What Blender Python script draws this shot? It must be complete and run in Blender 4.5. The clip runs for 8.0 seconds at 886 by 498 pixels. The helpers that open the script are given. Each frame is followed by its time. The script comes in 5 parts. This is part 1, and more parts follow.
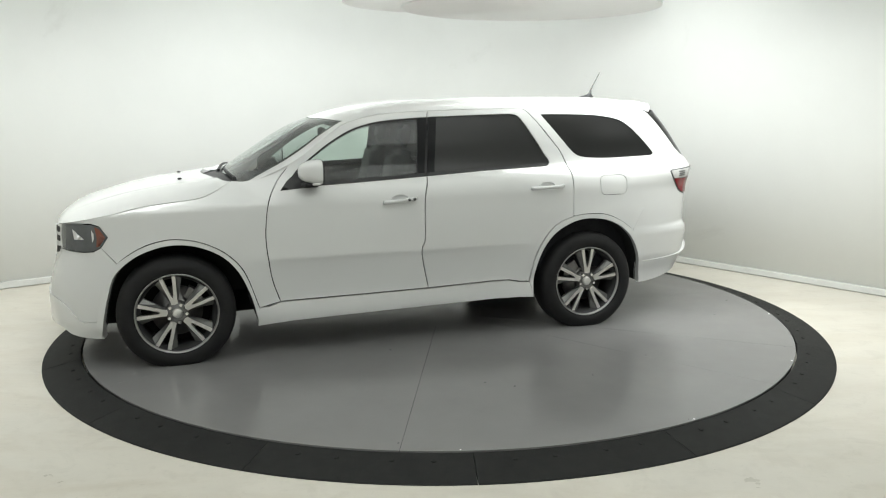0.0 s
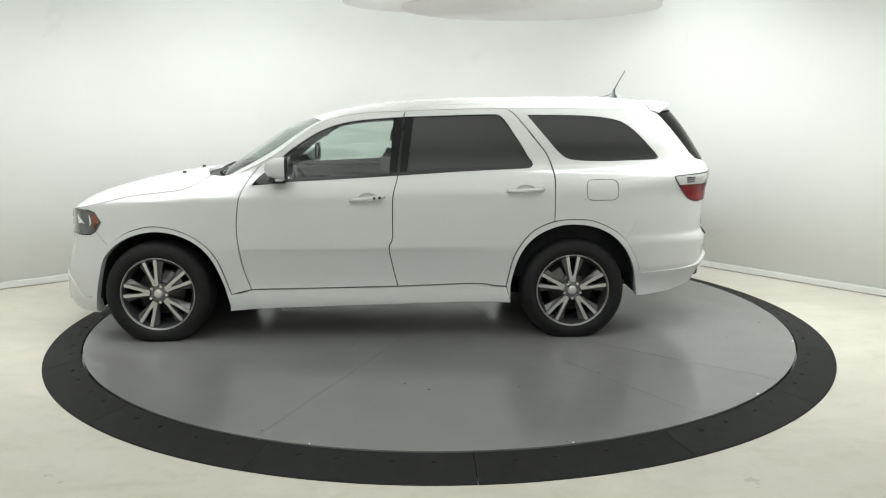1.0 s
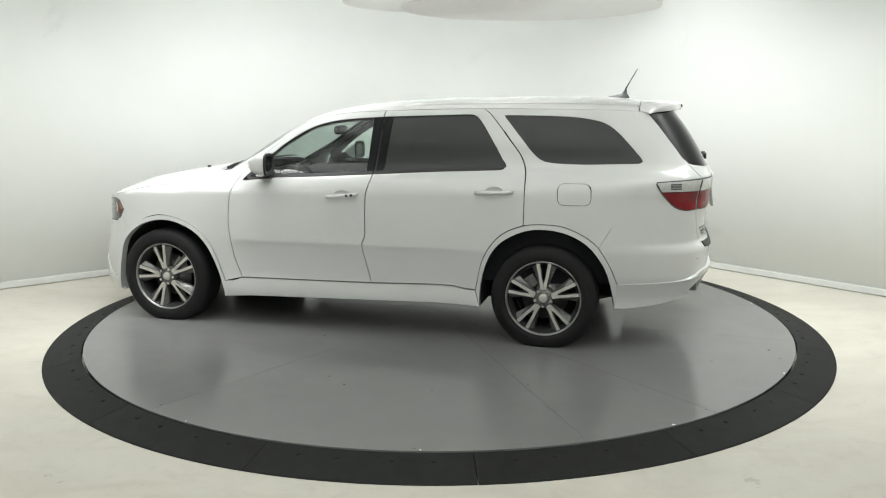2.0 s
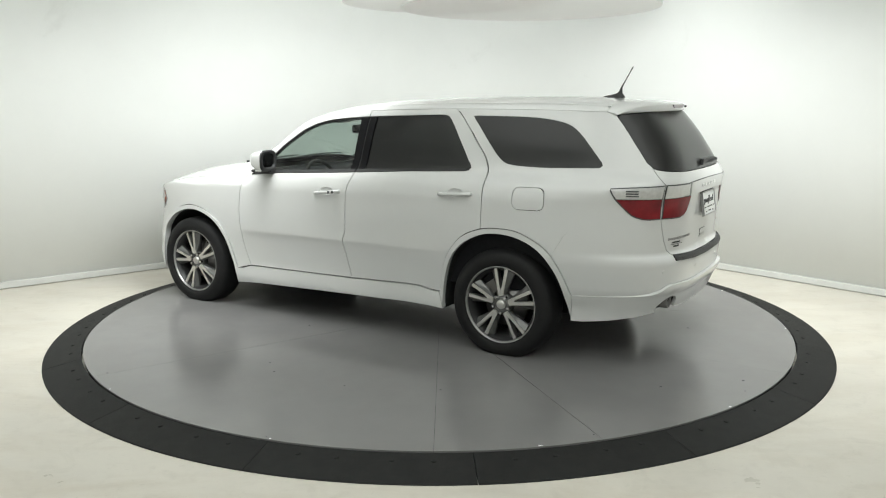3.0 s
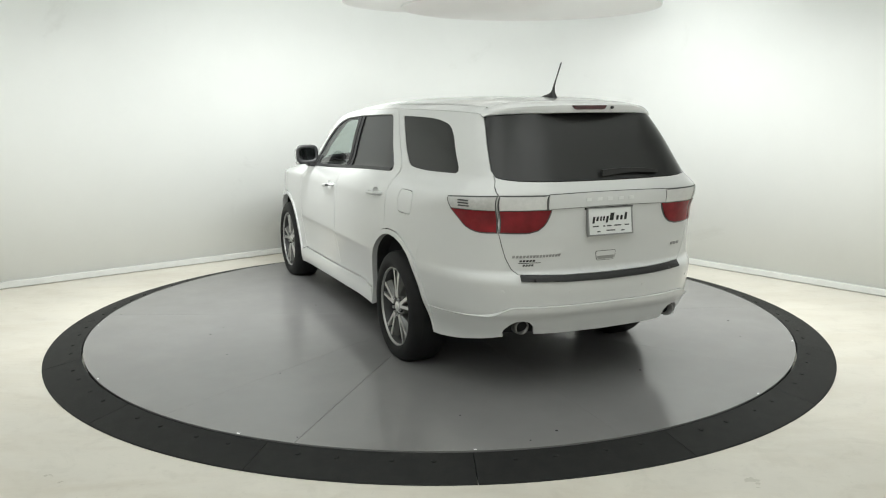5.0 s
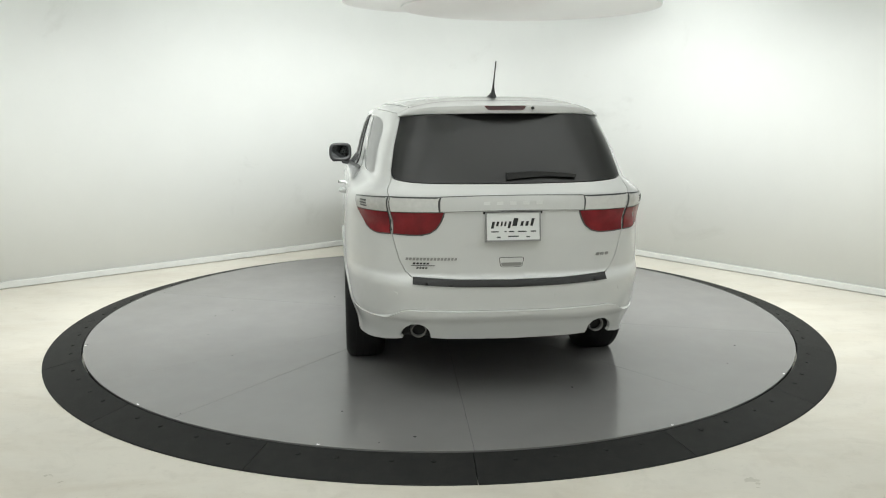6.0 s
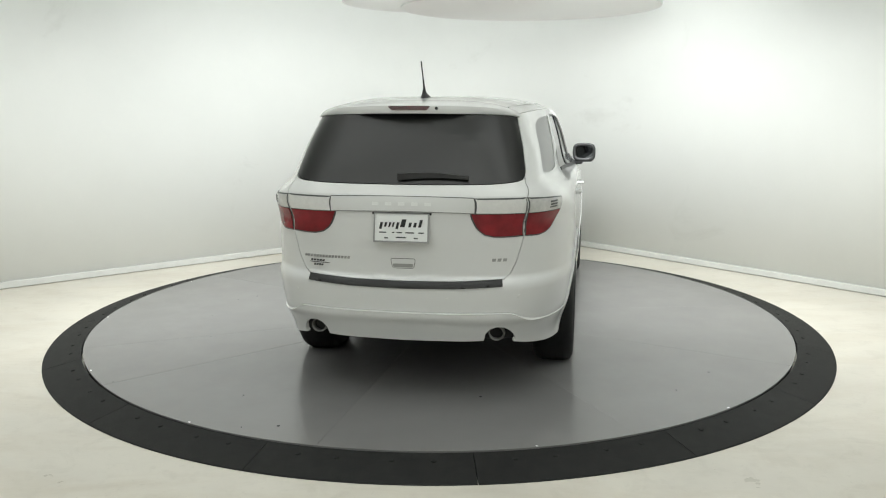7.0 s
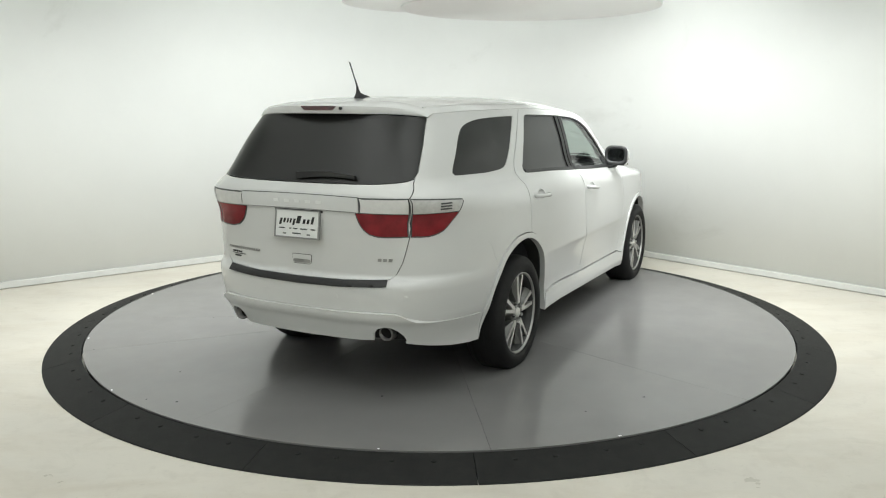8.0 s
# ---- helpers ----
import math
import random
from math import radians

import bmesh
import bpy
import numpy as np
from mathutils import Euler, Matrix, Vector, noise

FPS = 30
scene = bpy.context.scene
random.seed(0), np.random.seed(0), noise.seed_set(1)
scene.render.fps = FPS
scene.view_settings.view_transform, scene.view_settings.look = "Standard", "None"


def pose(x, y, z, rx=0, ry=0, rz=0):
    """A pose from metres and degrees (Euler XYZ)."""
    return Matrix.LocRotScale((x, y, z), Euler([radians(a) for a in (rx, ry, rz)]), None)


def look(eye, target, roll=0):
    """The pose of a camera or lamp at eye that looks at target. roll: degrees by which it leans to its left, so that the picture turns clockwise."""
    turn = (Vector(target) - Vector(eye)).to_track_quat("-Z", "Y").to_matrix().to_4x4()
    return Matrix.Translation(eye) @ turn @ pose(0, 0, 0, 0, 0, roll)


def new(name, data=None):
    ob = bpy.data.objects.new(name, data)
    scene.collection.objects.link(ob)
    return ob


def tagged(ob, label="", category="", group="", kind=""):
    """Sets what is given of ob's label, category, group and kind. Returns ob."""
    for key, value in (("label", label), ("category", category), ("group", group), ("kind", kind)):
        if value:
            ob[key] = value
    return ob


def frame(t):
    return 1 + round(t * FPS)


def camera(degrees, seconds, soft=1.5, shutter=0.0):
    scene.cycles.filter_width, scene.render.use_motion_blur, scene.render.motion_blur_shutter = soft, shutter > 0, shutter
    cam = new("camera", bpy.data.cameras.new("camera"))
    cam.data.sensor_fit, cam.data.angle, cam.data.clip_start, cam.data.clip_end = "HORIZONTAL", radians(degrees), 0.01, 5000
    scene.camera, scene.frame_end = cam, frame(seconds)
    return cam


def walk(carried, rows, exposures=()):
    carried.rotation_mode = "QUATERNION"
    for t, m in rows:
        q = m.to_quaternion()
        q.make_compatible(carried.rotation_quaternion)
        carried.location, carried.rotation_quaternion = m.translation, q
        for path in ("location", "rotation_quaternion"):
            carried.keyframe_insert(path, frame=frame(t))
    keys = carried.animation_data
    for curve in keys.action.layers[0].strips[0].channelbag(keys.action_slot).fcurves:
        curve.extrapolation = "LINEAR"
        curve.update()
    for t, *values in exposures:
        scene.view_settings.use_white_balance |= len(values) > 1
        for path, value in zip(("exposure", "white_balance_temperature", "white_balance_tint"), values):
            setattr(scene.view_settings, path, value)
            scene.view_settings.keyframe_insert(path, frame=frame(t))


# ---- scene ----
# The camera stands still on its tripod; the turntable carries the car round.
cam = camera(57.125, 8.0, soft=1.1)
EYE = pose(0.0, -6.6036, 1.8033, 90 - 10.37, 0, -0.24) @ pose(0, 0, 0, 0, 0, -0.12)
walk(cam, [(0.0, EYE), (8.0, EYE)], exposures=[(0.0, -0.12), (8.0, -0.12)])

PLATFORM_Z = 0.0574
PLATFORM_R = 2.7446
RAMP_R = 3.003
CAR_X, CAR_Y = 0.5577, -0.1721     # the car's centre on the turntable
TURN = [(0.0, 198.18), (0.5, 189.9), (1.0, 181.65), (1.5, 173.3), (2.0, 164.9), (2.5, 156.4), (3.0, 147.9),
        (3.5, 139.45), (4.0, 130.9), (4.5, 122.3), (5.0, 113.75), (5.5, 105.2), (6.0, 96.65), (6.5, 88.06),
        (7.0, 79.5), (7.5, 70.94), (8.0, 62.4)]

# ---- world and lights ----
world = bpy.data.worlds.new("world")
scene.world = world
world.use_nodes = True
world.node_tree.nodes["Background"].inputs[0].default_value = (1, 1, 1, 1)
world.node_tree.nodes["Background"].inputs[1].default_value = 0.0
FILL, FILL_Z = 56.0, 2.75    # watts of an added, unseen lamp that fills the wall, and its height
LAMP_POWER = 0.45      # light panels under the ceiling
FRONT_POWER = 1.42      # those over the open half of the floor


# ---- materials ----
def material(name, color, rough=0.5, metal=0.0, coat=0.0, noise_scale=0.0, vary=0.0, bump=0.0, bump_scale=200.0,
             spec=0.5, emit=0.0, alpha_glass=False, ior=1.45, rough_vary=0.0):
    m = bpy.data.materials.new(name)
    m.use_nodes = True
    t = m.node_tree
    b = t.nodes["Principled BSDF"]
    b.inputs["Base Color"].default_value = (*color, 1)
    b.inputs["Roughness"].default_value = rough
    b.inputs["Metallic"].default_value = metal
    b.inputs["Coat Weight"].default_value = coat
    b.inputs["Coat Roughness"].default_value = 0.10
    b.inputs["Specular IOR Level"].default_value = spec
    if emit:
        b.inputs["Emission Color"].default_value = (*color, 1)
        b.inputs["Emission Strength"].default_value = emit
    if vary or rough_vary or bump:
        co = t.nodes.new("ShaderNodeTexCoord")
    if vary or rough_vary:
        n1 = t.nodes.new("ShaderNodeTexNoise")
        n1.inputs["Scale"].default_value = noise_scale
        n1.inputs["Detail"].default_value = 6
        n1.inputs["Roughness"].default_value = 0.62
        t.links.new(co.outputs["Object"], n1.inputs["Vector"])
    if vary:
        ramp = t.nodes.new("ShaderNodeMapRange")
        ramp.inputs[1].default_value, ramp.inputs[2].default_value = 0.3, 0.7
        ramp.inputs[3].default_value, ramp.inputs[4].default_value = 1 - vary, 1 + vary
        t.links.new(n1.outputs["Fac"], ramp.inputs[0])
        mul = t.nodes.new("ShaderNodeVectorMath")
        mul.operation = "SCALE"
        mul.inputs[0].default_value = color
        t.links.new(ramp.outputs[0], mul.inputs["Scale"])
        t.links.new(mul.outputs[0], b.inputs["Base Color"])
    if rough_vary:
        rr = t.nodes.new("ShaderNodeMapRange")
        rr.inputs[1].default_value, rr.inputs[2].default_value = 0.3, 0.7
        rr.inputs[3].default_value, rr.inputs[4].default_value = rough - rough_vary, rough + rough_vary
        t.links.new(n1.outputs["Fac"], rr.inputs[0])
        t.links.new(rr.outputs[0], b.inputs["Roughness"])
    if bump:
        n2 = t.nodes.new("ShaderNodeTexNoise")
        n2.inputs["Scale"].default_value = bump_scale
        n2.inputs["Detail"].default_value = 4
        t.links.new(co.outputs["Object"], n2.inputs["Vector"])
        bp = t.nodes.new("ShaderNodeBump")
        bp.inputs["Strength"].default_value = bump
        bp.inputs["Distance"].default_value = 0.004
        t.links.new(n2.outputs["Fac"], bp.inputs["Height"])
        t.links.new(bp.outputs[0], b.inputs["Normal"])
    return m


def glass(name, color, rough=0.0, base=0.045):
    """A thin tinted pane: clear through, with a gloss on it."""
    m = bpy.data.materials.new(name)
    m.use_nodes = True
    t = m.node_tree
    t.nodes.remove(t.nodes["Principled BSDF"])
    out = t.nodes["Material Output"]
    clear = t.nodes.new("ShaderNodeBsdfTransparent")
    clear.inputs[0].default_value = (*color, 1)
    gloss = t.nodes.new("ShaderNodeBsdfGlossy")
    gloss.inputs["Roughness"].default_value = 0.02 + rough
    gloss.inputs[0].default_value = (1, 1, 1, 1)
    rim = t.nodes.new("ShaderNodeLayerWeight")
    rim.inputs["Blend"].default_value = 0.5
    power = t.nodes.new("ShaderNodeMath")
    power.operation = "POWER"
    power.inputs[1].default_value = 5.0
    t.links.new(rim.outputs["Facing"], power.inputs[0])
    share = t.nodes.new("ShaderNodeMath")
    share.operation = "MULTIPLY_ADD"
    share.inputs[1].default_value, share.inputs[2].default_value = 0.75, base
    t.links.new(power.outputs[0], share.inputs[0])
    mix = t.nodes.new("ShaderNodeMixShader")
    t.links.new(share.outputs[0], mix.inputs[0])
    t.links.new(clear.outputs[0], mix.inputs[1])
    t.links.new(gloss.outputs[0], mix.inputs[2])
    t.links.new(mix.outputs[0], out.inputs[0])
    return m


WALL = material("wall_paint", (0.885, 0.90, 0.885), 0.55, noise_scale=1.3, vary=0.014, bump=0.06, bump_scale=25)
SKIRT = material("baseboard_paint", (0.57, 0.575, 0.555), 0.4, noise_scale=9, vary=0.05, bump=0.1, bump_scale=40)
FLOOR = material("painted_concrete", (0.64, 0.608, 0.54), 0.36, noise_scale=1.6, vary=0.07, bump=0.12, bump_scale=30, rough_vary=0.1)


def smudges(m, scale, low, high, depth, color, stretch=1.0):
    """Lays faint scuffs of another colour over a painted surface."""
    t = m.node_tree
    b = t.nodes["Principled BSDF"]
    link = b.inputs["Base Color"].links[0]
    co = t.nodes.new("ShaderNodeTexCoord")
    n = t.nodes.new("ShaderNodeTexNoise")
    n.inputs["Scale"].default_value, n.inputs["Detail"].default_value, n.inputs["Roughness"].default_value = scale, 8, 0.68
    n.inputs["Distortion"].default_value = 0.6
    lay = t.nodes.new("ShaderNodeMapping")
    lay.inputs["Rotation"].default_value = (0, 0, radians(28))
    lay.inputs["Scale"].default_value = (1, stretch, 1)
    t.links.new(co.outputs["Object"], lay.inputs["Vector"])
    t.links.new(lay.outputs[0], n.inputs["Vector"])
    r = t.nodes.new("ShaderNodeMapRange")
    r.inputs[1].default_value, r.inputs[2].default_value, r.inputs[3].default_value, r.inputs[4].default_value = low, high, 0.0, depth
    t.links.new(n.outputs["Fac"], r.inputs[0])
    mix = t.nodes.new("ShaderNodeMix")
    mix.data_type = "RGBA"
    mix.inputs[7].default_value = (*color, 1)
    t.links.new(r.outputs[0], mix.inputs[0])
    t.links.new(link.from_socket, mix.inputs[6])
    t.links.new(mix.outputs[2], b.inputs["Base Color"])


smudges(WALL, 0.9, 0.62, 0.78, 0.35, (0.60, 0.60, 0.57))
smudges(FLOOR, 0.9, 0.46, 0.72, 0.5, (0.50, 0.445, 0.36), 3.2)
smudges(FLOOR, 5.5, 0.52, 0.70, 0.30, (0.44, 0.41, 0.35))
smudges(FLOOR, 26.0, 0.60, 0.74, 0.35, (0.40, 0.37, 0.32))
CEIL = material("ceiling_paint", (0.82, 0.82, 0.81), 0.6, noise_scale=2, vary=0.01)
EPOXY = material("grey_epoxy", (0.208, 0.205, 0.203), 0.2, noise_scale=3.0, vary=0.035, bump=0.05, bump_scale=14, rough_vary=0.04)
RUBBER = material("black_rubber", (0.0125, 0.0128, 0.0125), 0.62, spec=0.22, noise_scale=14, vary=0.3, bump=0.25, bump_scale=350)


def vary_pieces(m, share):
    """Each piece of the material a little lighter or darker than the next."""
    t = m.node_tree
    b = t.nodes["Principled BSDF"]
    source = b.inputs["Base Color"].links[0].from_socket
    info = t.nodes.new("ShaderNodeObjectInfo")
    r = t.nodes.new("ShaderNodeMapRange")
    r.inputs[3].default_value, r.inputs[4].default_value = 1 - share, 1 + share
    t.links.new(info.outputs["Random"], r.inputs[0])
    mul = t.nodes.new("ShaderNodeVectorMath")
    mul.operation = "SCALE"
    t.links.new(source, mul.inputs[0])
    t.links.new(r.outputs[0], mul.inputs["Scale"])
    t.links.new(mul.outputs[0], b.inputs["Base Color"])


vary_pieces(RUBBER, 0.25)
BAFFLE = material("baffle_cloth", (0.84, 0.82, 0.81), 0.7, noise_scale=3, vary=0.01)


def let_light_through(m, share):
    """Thin cloth: a share of the light that falls on one side leaves on the other."""
    t = m.node_tree
    b = t.nodes["Principled BSDF"]
    tr = t.nodes.new("ShaderNodeBsdfTranslucent")
    tr.inputs[0].default_value = (0.92, 0.90, 0.89, 1)
    mix = t.nodes.new("ShaderNodeMixShader")
    mix.inputs[0].default_value = share
    t.links.new(b.outputs[0], mix.inputs[1])
    t.links.new(tr.outputs[0], mix.inputs[2])
    t.links.new(mix.outputs[0], t.nodes["Material Output"].inputs[0])


let_light_through(BAFFLE, 0.5)
LIGHT = material("lamp_diffuser", (0.965, 1.0, 0.975), 0.5, emit=LAMP_POWER)
FRONT_LIGHT = material("front_lamp_diffuser", (0.965, 1.0, 0.975), 0.5, emit=FRONT_POWER)
DARK = material("dark_gap", (0.01, 0.01, 0.01), 0.8)


def obj(name, bm, mat, parent=None, label="", smooth=False):
    me = bpy.data.meshes.new(name)
    bm.to_mesh(me)
    bm.free()
    if mat is not None:
        me.materials.append(mat)
    if smooth:
        for p in me.polygons:
            p.use_smooth = True
    ob = new(name, me)
    if parent is not None:
        ob.parent = parent
    if label:
        tagged(ob, label)
    return ob


def part(name, bm, mat, parent, label="", smooth=False):
    return obj(name, bm, mat, parent, label, smooth)


def prism(bm, outline, z0, z1):
    """A closed prism over a plan outline (counter-clockwise)."""
    lo = [bm.verts.new((x, y, z0)) for x, y in outline]
    hi = [bm.verts.new((x, y, z1)) for x, y in outline]
    n = len(outline)
    bm.faces.new(lo[::-1])
    bm.faces.new(hi)
    for i in range(n):
        bm.faces.new((lo[i], lo[(i + 1) % n], hi[(i + 1) % n], hi[i]))


def box(bm, x0, y0, z0, x1, y1, z1):
    prism(bm, [(x0, y0), (x1, y0), (x1, y1), (x0, y1)], z0, z1)


# ---- room: two walls that meet in a rounded corner, closed behind the camera ----
def room_plan(inset=0.0):
    """The room's outline, counter-clockwise, with rounded corners, drawn in by inset."""
    corner = Vector((0.503, 4.875))
    a = Vector((-math.cos(radians(38.1)), -math.sin(radians(38.1))))    # along one wall, away from the corner
    b = Vector((math.cos(radians(48.9)), -math.sin(radians(48.9))))
    p = [corner, corner + a * 11.5, corner + a * 11.5 + b * 11.5, corner + b * 11.5]
    r = 1.5
    out = []
    n = len(p)
    for i in range(n):
        q, prv, nxt = p[i], p[i - 1], p[(i + 1) % n]
        u, v = (prv - q).normalized(), (nxt - q).normalized()
        half = u.angle(v) / 2
        c = q + (u + v).normalized() * (r / math.sin(half))
        s, e = q + u * (r / math.tan(half)), q + v * (r / math.tan(half))
        a0 = math.atan2(s.y - c.y, s.x - c.x)
        a1 = math.atan2(e.y - c.y, e.x - c.x)
        d = (a1 - a0 + math.pi) % (2 * math.pi) - math.pi
        for k in range(25):
            w = a0 + d * k / 24
            out.append((c.x + (r - inset) * math.cos(w), c.y + (r - inset) * math.sin(w)))
    area = sum(out[i - 1][0] * out[i][1] - out[i][0] * out[i - 1][1] for i in range(len(out)))
    return out if area > 0 else out[::-1]


ROOM_H = 5.0


def band(name, outer, inner, z0, z1, mat):
    bm = bmesh.new()
    rows = [[bm.verts.new((x, y, z)) for x, y in pl] for pl, z in ((inner, z0), (inner, z1), (outer, z1), (outer, z0))]
    n = len(outer)
    for k in range(4):
        for i in range(n):
            bm.faces.new((rows[k][i], rows[k][(i + 1) % n], rows[(k + 1) % 4][(i + 1) % n], rows[(k + 1) % 4][i]))
    bmesh.ops.recalc_face_normals(bm, faces=bm.faces)
    return obj(name, bm, mat)


wall = band("wall_surround", room_plan(-0.15), room_plan(), -0.02, ROOM_H, WALL)
for poly in wall.data.polygons:
    poly.use_smooth = abs(poly.normal.z) < 0.5
tagged(wall, "smooth white painted studio walls with rounded corner", "wall", kind="structure")
base = band("baseboard", room_plan(-0.01), room_plan(0.018), 0.004, 0.072, SKIRT)
base.modifiers.new("edge", "BEVEL").width = 0.007
tagged(base, "low white painted baseboard along the studio wall", "baseboard", kind="structure")
bm = bmesh.new()
prism(bm, room_plan(-0.15), -0.15, 0.0)
tagged(obj("floor", bm, FLOOR), "cream painted concrete studio floor, faintly stained", "floor", kind="structure")
bm = bmesh.new()
prism(bm, room_plan(-0.15), ROOM_H, ROOM_H + 0.1)
tagged(obj("ceiling", bm, CEIL), "plain white studio ceiling", "ceiling", kind="structure")


# ---- lamps under the ceiling: flat panels in rows along the walls, round baffles hung lower ----
def room_point(a, b):
    """A plan point from its lengths along the two walls, from their corner."""
    u = Vector((-math.cos(radians(38.1)), -math.sin(radians(38.1))))
    v = Vector((math.cos(radians(48.9)), -math.sin(radians(48.9))))
    p = Vector((0.503, 4.835)) + u * a + v * b
    return p.x, p.y


def panel_lamp(a0, b0, a1, b1, face):
    root = tagged(new("ceiling_light"), "flat white light panel set under the ceiling", "ceiling light", group="ceiling light panels")
    cx, cy = room_point((a0 + a1) / 2, (b0 + b1) / 2)
    root.matrix_basis = pose(cx, cy, ROOM_H - 0.07)

    def quad(d):
        out = [room_point(a, b) for a, b in ((a0 + d, b0 + d), (a0 + d, b1 - d), (a1 - d, b1 - d), (a1 - d, b0 + d))]
        out = [(x - cx, y - cy) for x, y in out]
        ar = sum(out[i - 1][0] * out[i][1] - out[i][0] * out[i - 1][1] for i in range(4))
        return out if ar > 0 else out[::-1]

    bm = bmesh.new()
    prism(bm, quad(0.03), 0.0, 0.03)
    part("diffuser", bm, face, root, "glowing white diffuser")
    bm = bmesh.new()
    prism(bm, quad(0.0), 0.032, 0.07)
    part("frame", bm, CEIL, root, "white metal frame")
    return root


def disc_baffle(x, y, z, r, label):
    root = tagged(new("ceiling_baffle"), label, "ceiling baffle", group="round ceiling baffles")
    root.matrix_basis = pose(x, y, z)
    n = 96
    ring = [(math.cos(2 * math.pi * k / n), math.sin(2 * math.pi * k / n)) for k in range(n)]
    bm = bmesh.new()
    bm.faces.new([bm.verts.new(((r - 0.004) * a, (r - 0.004) * b, 0.0)) for a, b in ring])
    part("sheet", bm, BAFFLE, root, "thin white cloth sheet")
    bm = bmesh.new()
    for k in range(n):
        a, b = ring[k], ring[(k + 1) % n]
        q = [bm.verts.new((s * p[0], s * p[1], h)) for s, h in ((r, -0.003), (r, 0.03)) for p in (a, b)]
        bm.faces.new((q[0], q[1], q[3], q[2]))
    bmesh.ops.remove_doubles(bm, verts=bm.verts, dist=1e-5)
    ob = part("rim", bm, CEIL, root, "thin white rim")
    ob.modifiers.new("thick", "SOLIDIFY").thickness = 0.006
    for k in range(3):
        w = 2 * math.pi * k / 3
        bm = bmesh.new()
        bmesh.ops.create_cone(bm, cap_ends=True, segments=8, radius1=0.004, radius2=0.004, depth=ROOM_H - z,
                              matrix=Matrix.Translation((0.8 * r * math.cos(w), 0.8 * r * math.sin(w), (ROOM_H - z) / 2)))
        part("hanger", bm, CEIL, root, "thin white hanger wire")
    return root


for i in range(4):
    for j in range(4):
        panel_lamp(0.35 + 2.75 * i, 0.35 + 2.75 * j, 2.85 + 2.75 * i, 2.85 + 2.75 * j, FRONT_LIGHT if min(i, j) > 0 and i + j > 2 else LIGHT)
disc_baffle(0.95, 2.25, 2.75, 1.35, "large round white cloth baffle under the ceiling")
disc_baffle(0.06, 1.83, 2.765, 1.02, "round white cloth baffle beside the larger one")
disc_baffle(-3.05, 0.74, 2.75, 0.6, "small round white cloth baffle near the wall")


def wall_fill(x, y, tx, ty, aim, watts, spread):
    """A flat lamp head on a stem under the ceiling that throws its light at the wall. Added out of view to brighten it.
    """
    place = look((x, y, FILL_Z), (tx, ty, aim))
    data = bpy.data.lights.new("wall_fill", "AREA")
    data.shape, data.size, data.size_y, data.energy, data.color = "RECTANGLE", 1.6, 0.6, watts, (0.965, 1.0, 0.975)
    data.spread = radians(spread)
    new("wall_fill_lamp", data).matrix_basis = place
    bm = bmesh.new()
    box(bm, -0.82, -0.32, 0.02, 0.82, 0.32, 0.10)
    body = tagged(obj("wall_fill", bm, CEIL), "added unseen fill lamp head under the ceiling, brightens the wall", "wall lamp", group="wall washers")
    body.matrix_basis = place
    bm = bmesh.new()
    bmesh.ops.create_cone(bm, cap_ends=True, segments=10, radius1=0.012, radius2=0.012, depth=ROOM_H - FILL_Z - 0.08, matrix=Matrix.Translation((0, 0, (ROOM_H - FILL_Z + 0.08) / 2)))
    stem = part("stem", bm, CEIL, body, "white stem of the added lamp")
    stem.matrix_basis = place.inverted() @ Matrix.Translation((x, y, FILL_Z))


# Four lamps added above the view so that the walls come out brighter.
wall_fill(-2.4, -0.9, -4.3, 1.1, -2.2, FILL * 0.54, 125)
wall_fill(-0.9, -0.3, -1.9, 3.0, -1.2, FILL * 0.85, 120)
wall_fill(1.0, -0.3, 1.25, 3.8, -0.9, FILL * 1.28, 130)
wall_fill(2.5, -1.0, 4.2, 0.7, -2.2, FILL * 0.70, 125)


